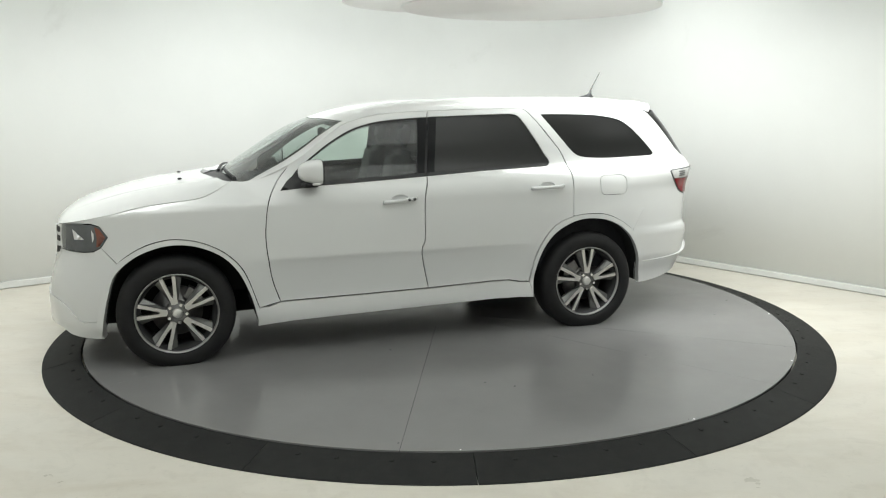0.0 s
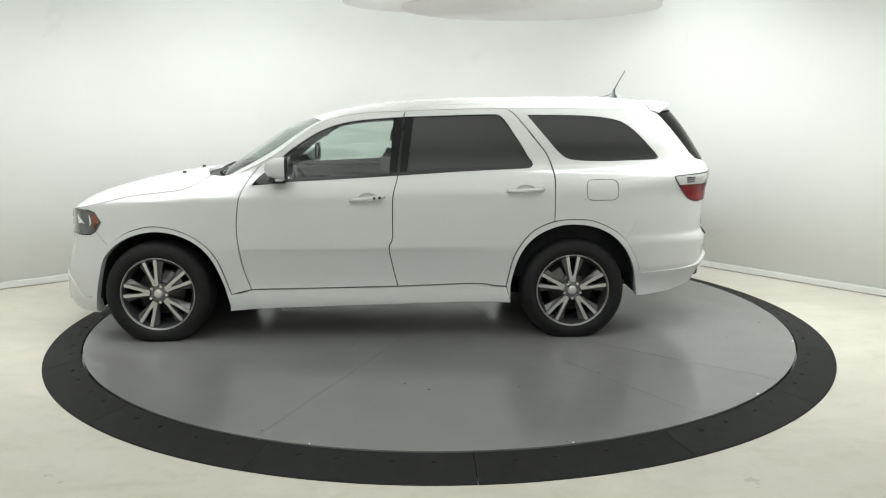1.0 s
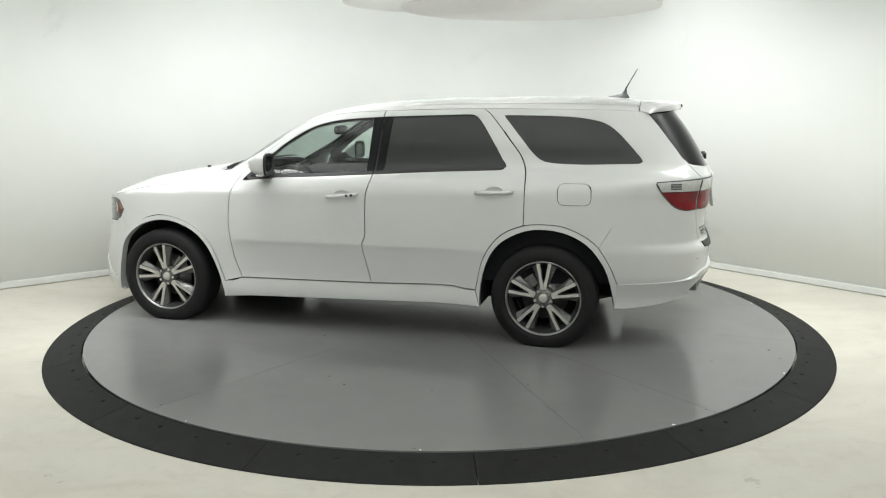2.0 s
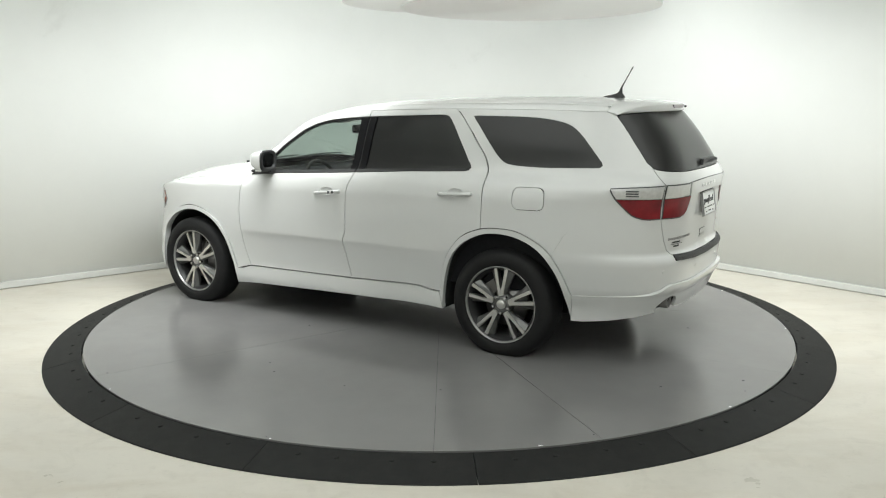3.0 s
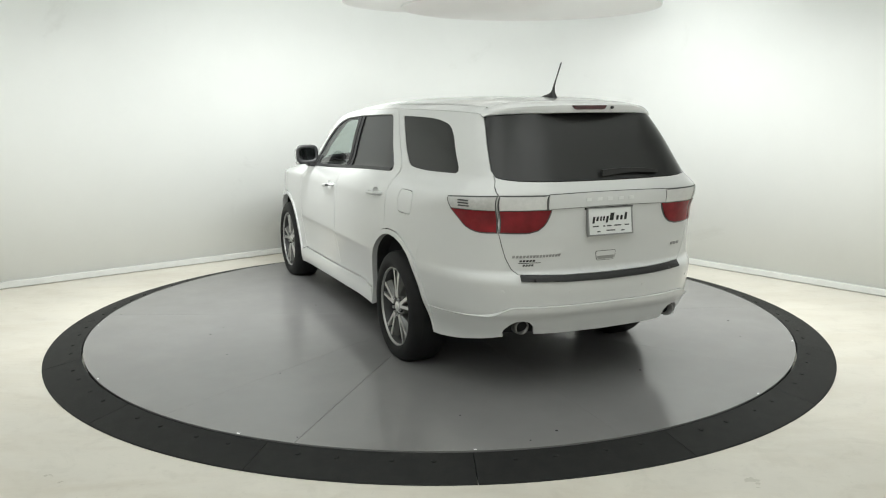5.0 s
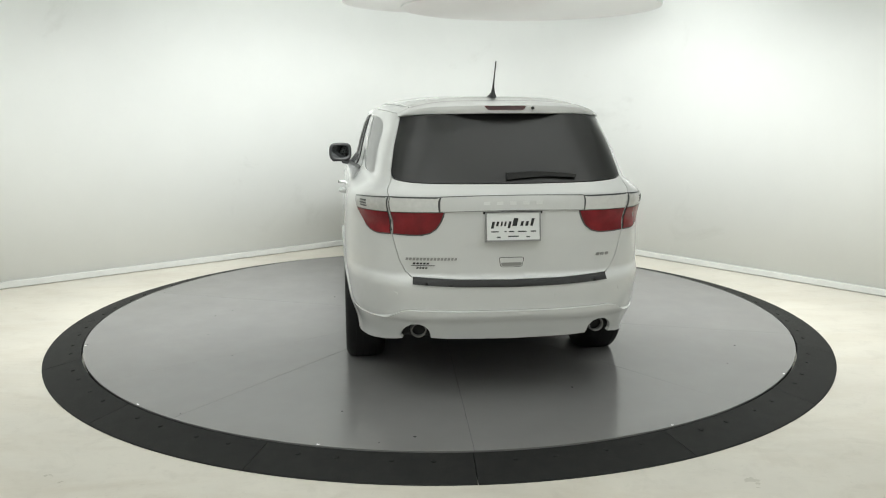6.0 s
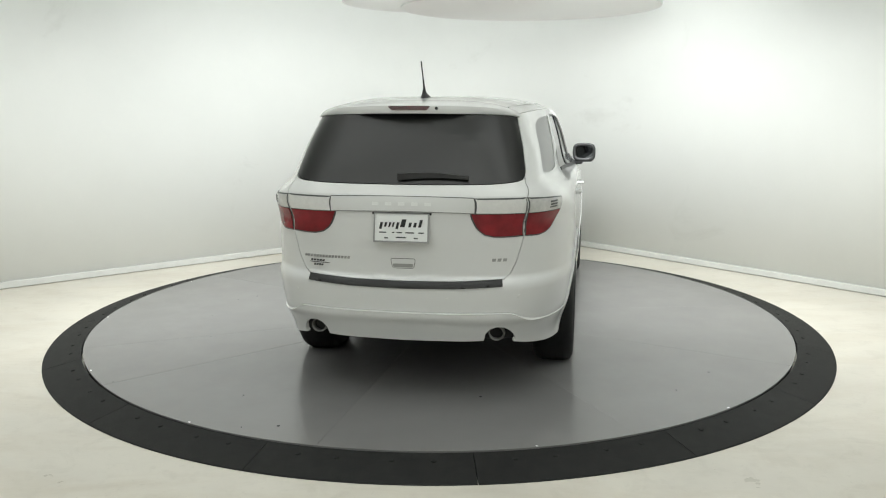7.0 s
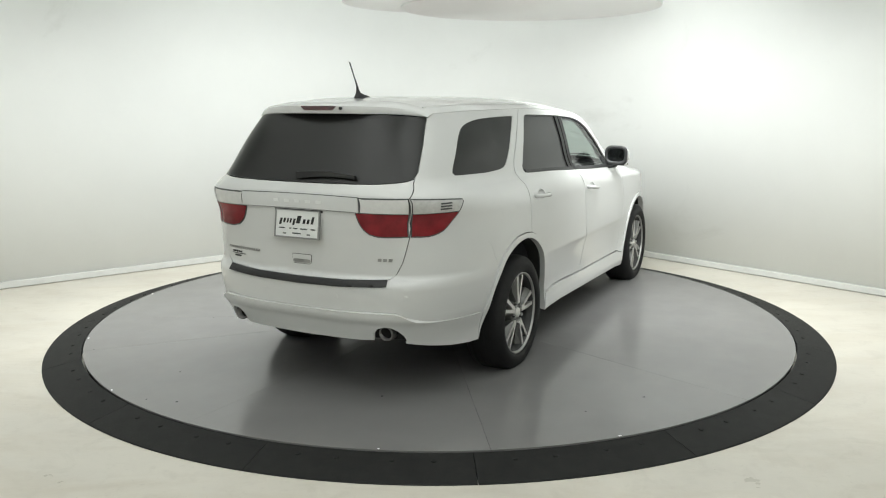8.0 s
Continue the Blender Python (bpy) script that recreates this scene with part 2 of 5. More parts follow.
# ---- turntable ----
def turntable():
    """The turning deck: wedge plates round a hub on a dark drum; hairline seams between them."""
    root = tagged(new("turntable"), "round grey epoxy-painted turntable, glossy, with fine seams", "turntable")
    r1 = PLATFORM_R - 0.005
    drum = bmesh.new()
    n = 120
    prism(drum, [((r1 - 0.01) * math.cos(2 * math.pi * k / n), (r1 - 0.01) * math.sin(2 * math.pi * k / n)) for k in range(n)], 0.002, PLATFORM_Z - 0.012)
    part("drum", drum, DARK, root, "dark steel drum")
    seams = [(22.0, 0.0004), (67.5, 0.0010), (121.4, 0.0008), (140.2, 0.0016), (177.0, 0.0006), (213.0, 0.0006), (249.2, 0.0008), (285.0, 0.0004), (321.0, 0.0004)]
    for i in range(len(seams)):
        (a0, g0), (a1, g1) = seams[i], seams[(i + 1) % len(seams)]
        if a1 < a0:
            a1 += 360
        k = max(6, int((a1 - a0) / 1.5))
        outer = []
        for j in range(k + 1):
            w = radians(a0 + (a1 - a0) * j / k)
            p = Vector((r1 * math.cos(w), r1 * math.sin(w)))
            if j == 0:
                p += Vector((-math.sin(w), math.cos(w))) * g0
            if j == k:
                p -= Vector((-math.sin(w), math.cos(w))) * g1
            outer.append((p.x, p.y))
        w0, w1 = radians(a0), radians(a1)
        inner = []
        for j in range(5):
            w = w1 + (w0 - w1) * j / 4
            p = Vector((0.35 * math.cos(w), 0.35 * math.sin(w)))
            if j == 0:
                p -= Vector((-math.sin(w), math.cos(w))) * g1
            if j == 4:
                p += Vector((-math.sin(w), math.cos(w))) * g0
            inner.append((p.x, p.y))
        bm = bmesh.new()
        prism(bm, outer + inner, PLATFORM_Z - 0.010, PLATFORM_Z)
        part("deck_plate", bm, EPOXY, root)
    bm = bmesh.new()
    prism(bm, [(0.349 * math.cos(2 * math.pi * k / 40), 0.349 * math.sin(2 * math.pi * k / 40)) for k in range(40)], PLATFORM_Z - 0.010, PLATFORM_Z - 0.0005)
    part("hub_plate", bm, EPOXY, root)
    rng = random.Random(7)
    chips = [(-0.44, 1.82), (0.27, 1.73), (-2.58, 0.62), (0.12, 1.85), (-1.58, -1.76), (-0.99, 1.57), (-2.12, 0.81), (1.03, 2.44), (-0.58, 2.65), (-2.53, 0.43), (-2.04, 1.72), (0.66, 0.88), (-1.9, -0.6), (-1.2, -2.0)]
    for x, y in chips:
        r = rng.uniform(0.004, 0.010)
        bm = bmesh.new()
        prism(bm, [(x + r * rng.uniform(0.6, 1.2) * math.cos(2 * math.pi * k / 9), y + r * rng.uniform(0.5, 1.1) * math.sin(2 * math.pi * k / 9)) for k in range(9)], PLATFORM_Z - 0.001, PLATFORM_Z + 0.0012)
        part("paint_chip", bm, DARK, root, "dark chip in the paint")
    for a, w in ((74.0, 0.006), (103.0, 0.010), (133.0, 0.02), (160.0, 0.016), (201.0, 0.012), (228.0, 0.018)):
        a = radians(a)
        t = Vector((-math.sin(a), math.cos(a)))
        w *= 0.6
        c = Vector((math.cos(a), math.sin(a))) * (r1 - 0.012)
        u = c.normalized() * 0.005
        bm = bmesh.new()
        prism(bm, [tuple(c - t * w - u), tuple(c - t * w * 0.6 + u), tuple(c + t * w + u * 0.6), tuple(c + t * w * 0.5 - u)], PLATFORM_Z - 0.001, PLATFORM_Z + 0.001)
        bmesh.ops.recalc_face_normals(bm, faces=bm.faces)
        part("worn_edge", bm, CEIL, root, "pale worn spot at the rim")
    return root


def ramp_ring():
    """The still rubber ramp round the turntable, laid in sixteen segments."""
    root = tagged(new("ramp_ring"), "black rubber ramp ring laid in bolted segments around turntable", "ramp")
    n = 12
    step = 22.5
    gap = 0.0007
    prof = [(PLATFORM_R + 0.006, 0.0), (PLATFORM_R + 0.006, PLATFORM_Z - 0.007), (PLATFORM_R + 0.012, PLATFORM_Z - 0.004),
            (PLATFORM_R + 0.07, PLATFORM_Z - 0.017), (RAMP_R - 0.005, 0.008), (RAMP_R, 0.005), (RAMP_R, 0.0)]
    bm = bmesh.new()
    cols = []
    for k in range(n + 1):
        w = radians(step) * k / n
        if k == 0:
            w += gap
        if k == n:
            w -= gap
        cols.append([bm.verts.new((r * math.cos(w), r * math.sin(w), z)) for r, z in prof])
    for a, b in zip(cols, cols[1:]):
        for i in range(len(prof) - 1):
            bm.faces.new((a[i], a[i + 1], b[i + 1], b[i]))
    bm.faces.new(cols[0])
    bm.faces.new(cols[-1][::-1])
    bmesh.ops.recalc_face_normals(bm, faces=bm.faces)
    first = part("segment", bm, RUBBER, root)
    bm = bmesh.new()
    bmesh.ops.create_cone(bm, cap_ends=True, segments=14, radius1=0.017, radius2=0.011, depth=0.009)
    bolt_me = bpy.data.meshes.new("bolt")
    bm.to_mesh(bolt_me)
    bm.free()
    bolt_me.materials.append(RUBBER)
    start = -86.55
    for i in range(16):
        seg = first if i == 0 else new("segment", first.data)
        seg.parent = root
        seg.matrix_basis = pose(0, 0, 0, 0, 0, start + step * i)
        for d in (4.2, 8.4, 14.1, 18.4):
            for r in (PLATFORM_R + 0.075,):
                w = radians(d)
                bolt = new("bolt", bolt_me)
                bolt.parent = seg
                bolt.matrix_basis = pose(r * math.cos(w), r * math.sin(w), PLATFORM_Z - 0.017, 0, 9, d)
    return root


TABLE = turntable()
ramp_ring()


# ---- car materials ----
PAINT = material("white_paint", (0.655, 0.66, 0.655), 0.32, coat=1.0, noise_scale=2.5, vary=0.01)
PLASTIC = material("black_plastic", (0.018, 0.018, 0.019), 0.5, noise_scale=60, vary=0.1, bump=0.15, bump_scale=500)
GLOSS_BLACK = material("gloss_black", (0.008, 0.008, 0.009), 0.35, spec=0.15)
LINER = material("liner_black", (0.012, 0.012, 0.012), 0.9, noise_scale=20, vary=0.2)
TYRE = material("tyre_rubber", (0.0115, 0.0115, 0.012), 0.65, spec=0.25, noise_scale=18, vary=0.15, bump=0.12, bump_scale=300)
SILVER = material("machined_silver", (0.70, 0.69, 0.675), 0.38, metal=1.0, noise_scale=40, vary=0.05)
LIP = material("dull_machined_lip", (0.42, 0.415, 0.41), 0.45, metal=1.0, noise_scale=40, vary=0.08)
GUNMETAL = material("gunmetal_paint", (0.17, 0.17, 0.165), 0.4, metal=0.6, coat=0.4, noise_scale=30, vary=0.06)
BARREL = material("dark_barrel", (0.035, 0.035, 0.036), 0.5, metal=0.3, noise_scale=30, vary=0.1)
DARK_STEEL = material("sooty_steel", (0.10, 0.098, 0.095), 0.45, metal=0.8, noise_scale=25, vary=0.15)
STEEL = material("brake_steel", (0.20, 0.195, 0.19), 0.42, metal=0.9, noise_scale=25, vary=0.1)
CHROME = material("chrome", (0.75, 0.75, 0.75), 0.1, metal=1.0)
RED_LENS = material("red_lens", (0.205, 0.014, 0.020), 0.20, spec=0.3, noise_scale=9, vary=0.28)
CLEAR_LENS = material("clear_lens", (0.70, 0.70, 0.69), 0.18, coat=1.0, noise_scale=40, vary=0.05)
GREY_LENS = material("grey_ribbed_lens", (0.54, 0.54, 0.53), 0.18, coat=1.0, noise_scale=40, vary=0.12)
SMOKE_LENS = material("smoked_lens", (0.09, 0.095, 0.10), 0.12, coat=1.0, noise_scale=12, vary=0.2)
AMBER_LENS = material("amber_lens", (0.20, 0.055, 0.03), 0.15, coat=1.0)
DARK_RED = material("dark_red_lens", (0.055, 0.005, 0.008), 0.15, coat=1.0)
TRIM_GREY = material("trim_grey", (0.06, 0.063, 0.063), 0.5)
BADGE = material("badge_grey", (0.32, 0.32, 0.32), 0.3, metal=0.7)
CABIN = material("cabin_plastic", (0.020, 0.020, 0.022), 0.9, spec=0.1, noise_scale=30, vary=0.15, bump=0.1, bump_scale=300)
SEAT = material("seat_leather", (0.016, 0.016, 0.017), 0.6, noise_scale=30, vary=0.12, bump=0.12, bump_scale=200)
HEADLINER = material("headliner_cloth", (0.30, 0.30, 0.28), 0.9, noise_scale=60, vary=0.05)
PLATE_WHITE = material("plate_white", (0.74, 0.75, 0.74), 0.4)
INK = material("black_ink", (0.015, 0.015, 0.016), 0.5)
MIRROR = material("dimmed_mirror_glass", (0.12, 0.125, 0.13), 0.02, metal=1.0)
CLEAR_GLASS = glass("clear_glass", (0.72, 0.80, 0.76), 0.03, 0.055)
TINT_GLASS = glass("tinted_glass", (0.013, 0.0135, 0.014), 0.28, 0.05)
SHIELD_GLASS = glass("windscreen_glass", (0.62, 0.69, 0.66), 0.03, 0.10)

CAR = tagged(new("car"), "white sport utility car with dark tinted windows, parked on the turntable", "car")


# ---- the car's skin: smooth curves of height and length ----
def smooth(xs, ys):
    """A monotone cubic through the points; straight lines past the ends."""
    n = len(xs)
    h = [xs[i + 1] - xs[i] for i in range(n - 1)]
    d = [(ys[i + 1] - ys[i]) / h[i] for i in range(n - 1)]
    m = [d[0]] + [0 if d[i - 1] * d[i] <= 0 else 3 * (h[i - 1] + h[i]) / ((2 * h[i] + h[i - 1]) / d[i - 1] + (h[i] + 2 * h[i - 1]) / d[i])
                  for i in range(1, n - 1)] + [d[-1]]

    def value(x):
        if x <= xs[0]:
            return ys[0] + m[0] * (x - xs[0])
        if x >= xs[-1]:
            return ys[-1] + m[-1] * (x - xs[-1])
        i = 0
        while x > xs[i + 1]:
            i += 1
        t = (x - xs[i]) / h[i]
        return ((1 + 2 * t) * (1 - t) ** 2 * ys[i] + t * (1 - t) ** 2 * h[i] * m[i]
                + t * t * (3 - 2 * t) * ys[i + 1] + t * t * (t - 1) * h[i] * m[i + 1])
    return value


def ramp(x, a, b):
    t = min(max((x - a) / (b - a), 0), 1)
    return t * t * (3 - 2 * t)


SIDE = smooth([0.20, 0.30, 0.40, 0.54, 0.655, 0.680, 0.70, 0.85, 1.0, 1.055, 1.075, 1.15, 1.185, 1.215, 1.24, 1.44, 1.62, 1.66, 1.69, 1.72],
              [0.905, 0.925, 0.919, 0.929, 0.9460, 0.9535, 0.9550, 0.952, 0.944, 0.940, 0.936, 0.908, 0.880, 0.845, 0.828, 0.777, 0.722, 0.702, 0.676, 0.630])
SIDE_PLAIN = smooth([0.20, 0.30, 0.40, 0.54, 0.655, 0.680, 0.70, 0.85, 1.0, 1.055, 1.075, 1.15, 1.185, 1.215, 1.24, 1.44, 1.62, 1.66, 1.69, 1.72],
              [0.905, 0.925, 0.917, 0.932, 0.9465, 0.9495, 0.9515, 0.952, 0.944, 0.940, 0.936, 0.908, 0.880, 0.845, 0.828, 0.777, 0.722, 0.702, 0.676, 0.630])
FENDER = smooth([0.20, 0.30, 0.40, 0.60, 0.70, 0.85, 1.0, 1.050, 1.062, 1.09, 1.12, 1.16, 1.22, 1.30],
                [0.905, 0.932, 0.936, 0.945, 0.949, 0.948, 0.944, 0.940, 0.934, 0.897, 0.855, 0.80, 0.74, 0.68])
BELT_RISE = smooth([-2.7, -2.2, -1.8, -1.2, 0.9, 1.2, 1.5, 1.9, 2.4], [0.078, 0.056, 0.038, 0.028, 0.0, 0.0, -0.02, -0.072, -0.15])
REAR = smooth([0.20, 0.38, 0.50, 0.56, 0.70, 0.735, 0.765, 0.9, 1.0, 1.21, 1.265, 1.40, 1.545, 1.64, 1.72],
              [-2.53, -2.60, -2.645, -2.655, -2.668, -2.655, -2.625, -2.632, -2.642, -2.648, -2.625, -2.555, -2.465, -2.39, -2.32])
FRONT = smooth([0.15, 0.25, 0.40, 0.50, 0.60, 0.75, 0.92, 1.3], [2.30, 2.33, 2.36, 2.355, 2.33, 2.288, 2.280, 2.279])
NOSE_N = 3.8                               # how square the nose is in plan
X_REAR, X_FRONT = -1.2, 0.9


def flank(x, z):
    """The half breadth of the doors and tail; the low crease fades out towards the rear arch."""
    k = ramp(-x, 0.45, 1.15)
    return SIDE(z) * (1 - k) + SIDE_PLAIN(z) * k


def half(x, z):
    zz = z - BELT_RISE(x) * ramp(z, 0.95, 1.12)
    f = ramp(x, 0.72, 1.12)
    if x < -1.7:
        tuck = 1 - 0.055 * ramp(-x, 1.75, 2.10) * ramp(-z, -0.54, -0.30)      # the tail draws in low down
        return tuck * flank(x, zz) * (1 - (0.05 * ramp(z, 1.17, 1.30) + 0.045 * ramp(z, 1.4, 1.68)) * ramp(-x, 1.0, 2.15))
    if f <= 0:
        return flank(x, zz) * (1 - (0.05 * ramp(z, 1.17, 1.30) + 0.045 * ramp(z, 1.4, 1.68)) * ramp(-x, 1.0, 2.15))
    return SIDE(zz) * (1 - f) + FENDER(zz) * f


def squareness(z):
    return 4.0 + 1.6 * ramp(z, 1.05, 1.30) - 0.5 * ramp(z, 1.30, 1.48)


# lengths along a rounded plan corner, for an even spread of the panels' points
def corner_table(a, b, n):
    """Rows of length and angle, closely spaced at both ends, where the curve is nearly straight."""
    ws = [math.asin((0.93 * k / 300) ** (n / 2)) for k in range(300)]
    e0 = math.cos(math.asin(0.93 ** (n / 2))) ** (2 / n)
    ws += [math.acos((e0 * (1 - k / 300)) ** (n / 2)) for k in range(301)]
    rows = [(0.0, 0.0)]
    px, py, s = 0.0, b, 0.0
    for w in ws[1:]:
        x, y = a * math.sin(w) ** (2 / n), b * max(math.cos(w), 0) ** (2 / n)
        s += math.hypot(x - px, y - py)
        px, py = x, y
        rows.append((s, w))
    return np.array(rows)


REAR_TABLE = corner_table(1.45, 0.93, 4.0)
FRONT_TABLE = corner_table(1.40, 0.93, NOSE_N)
S_REAR = float(REAR_TABLE[-1, 0])          # from the side's end round to the middle of the tail
S_FRONT = float(FRONT_TABLE[-1, 0])


def corner_at(u, table, n):
    """The shares of length and breadth reached at a length u round the corner."""
    i = min(max(int(np.searchsorted(table[:, 0], u)), 1), len(table) - 1)
    (s0, w0), (s1, w1) = table[i - 1], table[i]
    t = min(max((u - s0) / (s1 - s0), 0.0), 1.0)
    r = math.sin(w0) ** (2 / n) * (1 - t) + math.sin(w1) ** (2 / n) * t
    e = max(math.cos(w0), 0.0) ** (2 / n) * (1 - t) + max(math.cos(w1), 0.0) ** (2 / n) * t
    return r, e


def length_at(table, n, r=None, e=None):
    """The length round the corner at which a share of length (or of breadth) is reached."""
    if r is not None:
        return float(np.interp(r, np.sin(table[:, 1]) ** (2 / n), table[:, 0]))
    return float(np.interp(-e, -np.maximum(np.cos(table[:, 1]), 0.0) ** (2 / n), table[:, 0]))


def skin(s, z):
    """A place on the skin. s: -x along the side, then the length round the corner to the tail's middle and on; or to the nose."""
    flip = 1
    u = s - 1.2                              # past the side's rear end
    if u > S_REAR:
        u, flip = 2 * S_REAR - u, -1
    v = -s - X_FRONT
    if v > S_FRONT:
        v, flip = 2 * S_FRONT - v, -1
    if u > 0:
        n = squareness(z)
        r, e = corner_at(u, REAR_TABLE, n)
        x = X_REAR + (REAR(z) - X_REAR) * r
        y = half(x, z) * e
    elif v > 0:
        r, e = corner_at(v, FRONT_TABLE, NOSE_N)
        x = X_FRONT + (FRONT(z) - X_FRONT) * r
        y = half(x, z) * e
    else:
        x = -s
        y = half(x, z)
    return Vector((x, flip * y, z))


def at_x(x, z):
    """The skin's own (s, z) for a place on the side at that length."""
    if x < X_REAR:
        return (1.2 + length_at(REAR_TABLE, squareness(z), r=min((X_REAR - x) / (X_REAR - REAR(z)), 1.0)), z)
    if x > X_FRONT:
        return (-X_FRONT - length_at(FRONT_TABLE, NOSE_N, r=min((x - X_FRONT) / (FRONT(z) - X_FRONT), 1.0)), z)
    return (-x, z)


def at_y(y, z):
    """The skin's own (s, z) for a place on the tail at that breadth."""
    x, n = REAR(z), squareness(z)
    for _ in range(12):
        e = min(abs(y) / half(x, z), 1.0)
        x = X_REAR + (REAR(z) - X_REAR) * (1 - e ** n) ** (1 / n)
    s = 1.2 + length_at(REAR_TABLE, n, e=e)
    return (s if y >= 0 else 2.4 + 2 * S_REAR - s, z)


def at_yf(y, z):
    """The same on the nose."""
    x = FRONT(z)
    for _ in range(12):
        e = min(abs(y) / half(x, z), 1.0)
        x = X_FRONT + (FRONT(z) - X_FRONT) * (1 - e ** NOSE_N) ** (1 / NOSE_N)
    s = -X_FRONT - length_at(FRONT_TABLE, NOSE_N, e=e)
    return (s if y >= 0 else -2 * X_FRONT - 2 * S_FRONT - s, z)


# hood, windscreen and roof: heights over the plan
HOOD_MID = smooth([1.0, 1.20, 1.40, 1.554, 1.78, 1.98, 2.12, 2.20, 2.26, 2.295], [1.248, 1.225, 1.20, 1.180, 1.140, 1.090, 1.048, 1.010, 0.968, 0.925])
HOOD_EDGE = smooth([1.122, 1.183, 1.26, 1.35, 1.53, 1.70, 1.90, 2.05, 2.18, 2.295], [1.21, 1.175, 1.135, 1.108, 1.088, 1.066, 1.022, 0.988, 0.955, 0.915])
TOP_MID = smooth([-2.45, -2.34, -2.19, -1.97, -1.76, -1.33, -0.9, -0.4, -0.05, 0.2, 0.444, 0.577, 0.754, 0.931, 1.083, 1.25],
                 [1.66, 1.70, 1.733, 1.762, 1.770, 1.773, 1.768, 1.752, 1.720, 1.682, 1.618, 1.575, 1.482, 1.365, 1.260, 1.140])
TOP_EDGE = smooth([-2.4, -2.2, -1.6, -1.04, -0.71, -0.3, -0.04, 0.13, 0.30, 0.47, 0.637, 0.773, 0.9, 1.12],
                  [1.64, 1.664, 1.682, 1.686, 1.682, 1.670, 1.658, 1.638, 1.596, 1.497, 1.372, 1.295, 1.235, 1.13])


def top_y(x):
    z = TOP_EDGE(x)
    if x > X_REAR:
        return half(x, z)
    n = squareness(z)
    r = min((X_REAR - x) / (X_REAR - REAR(z)), 0.999)
    return half(x, z) * (1 - r ** n) ** (1 / n)


def hood_y(x):
    """Half the hood's breadth: out to the fender's upper edge."""
    z = HOOD_EDGE(x)
    r = min(max((x - X_FRONT) / (FRONT(z) - X_FRONT), 0.0), 0.9985)
    return half(x, z) * (1 - r ** NOSE_N) ** (1 / NOSE_N)


def roof_skin(x, y):
    p = 4.0 - 1.6 * ramp(x, -0.2, 0.7)
    return Vector((x, y, TOP_MID(x) - (TOP_MID(x) - TOP_EDGE(x)) * min(abs(y) / top_y(x), 1.15) ** p))


def hood_skin(x, y):
    e = min(abs(y) / hood_y(x), 1.1)
    z = HOOD_MID(x) - (HOOD_MID(x) - HOOD_EDGE(x)) * e ** 2.8
    ridge = 0.007 * math.exp(-((abs(y) - 0.52 - 0.05 * (1.3 - x)) / 0.05) ** 2) * ramp(-x, -2.2, -1.8)
    return Vector((x, y, z + ridge))


# ---- panels cut from the skin ----
def spline(pts, closed=False, step=0.025):
    """A Catmull-Rom curve through the points, in short steps."""
    out = []
    n = len(pts)
    last = n if closed else n - 1
    for i in range(last):
        p1, p2 = pts[i], pts[(i + 1) % n]
        p0 = pts[i - 1] if (closed or i > 0) else (2 * p1[0] - p2[0], 2 * p1[1] - p2[1])
        p3 = pts[(i + 2) % n] if (closed or i + 2 < n) else (2 * p2[0] - p1[0], 2 * p2[1] - p1[1])
        k = max(1, int(math.hypot(p2[0] - p1[0], p2[1] - p1[1]) / step))
        for j in range(k):
            t = j / k
            out.append(tuple(0.5 * (2 * p1[c] + (p2[c] - p0[c]) * t + (2 * p0[c] - 5 * p1[c] + 4 * p2[c] - p3[c]) * t * t
                                    + (3 * p1[c] - p0[c] - 3 * p2[c] + p3[c]) * t ** 3) for c in (0, 1)))
    if not closed:
        out.append(tuple(pts[-1]))
    return out


def dense(pts, step=0.025):
    """A closed outline of straight sides, in short steps."""
    out = []
    for i, p in enumerate(pts):
        q = pts[(i + 1) % len(pts)]
        k = max(1, int(math.hypot(q[0] - p[0], q[1] - p[1]) / step))
        out += [(p[0] + (q[0] - p[0]) * j / k, p[1] + (q[1] - p[1]) * j / k) for j in range(k)]
    return out


def chain(*paths):
    """Joins open paths into one closed outline."""
    out = []
    for path in paths:
        for p in path:
            if not out or math.hypot(p[0] - out[-1][0], p[1] - out[-1][1]) > 0.004:
                out.append(p)
    while math.hypot(out[0][0] - out[-1][0], out[0][1] - out[-1][1]) < 0.004:
        out.pop()
    return dense(out)


def rounded(pts, r, k=5):
    """A closed polygon with its corners rounded."""
    out = []
    n = len(pts)
    for i in range(n):
        p, a, b = Vector(pts[i]), Vector(pts[i - 1]), Vector(pts[(i + 1) % n])
        ra = min(r, (a - p).length * 0.45, (b - p).length * 0.45)
        s, e = p + (a - p).normalized() * ra, p + (b - p).normalized() * ra
        for j in range(k + 1):
            t = j / k
            q = s * (1 - t) ** 2 + p * 2 * t * (1 - t) + e * t * t
            out.append((q.x, q.y))
    return out


def area2(o):
    return sum(o[i - 1][0] * o[i][1] - o[i][0] * o[i - 1][1] for i in range(len(o)))


def inset(o, d):
    """An outline drawn in by d."""
    n = len(o)
    sign = 1 if area2(o) > 0 else -1
    out = []
    for i in range(n):
        a, b = o[i - 1], o[(i + 1) % n]
        tx, ty = b[0] - a[0], b[1] - a[1]
        l = math.hypot(tx, ty) or 1.0
        out.append((o[i][0] - sign * ty / l * d, o[i][1] + sign * tx / l * d))
    return out


def within(o, x, y):
    odd = False
    j = len(o) - 1
    for i in range(len(o)):
        if (o[i][1] > y) != (o[j][1] > y) and x < (o[j][0] - o[i][0]) * (y - o[i][1]) / (o[j][1] - o[i][1]) + o[i][0]:
            odd = not odd
        j = i
    return odd


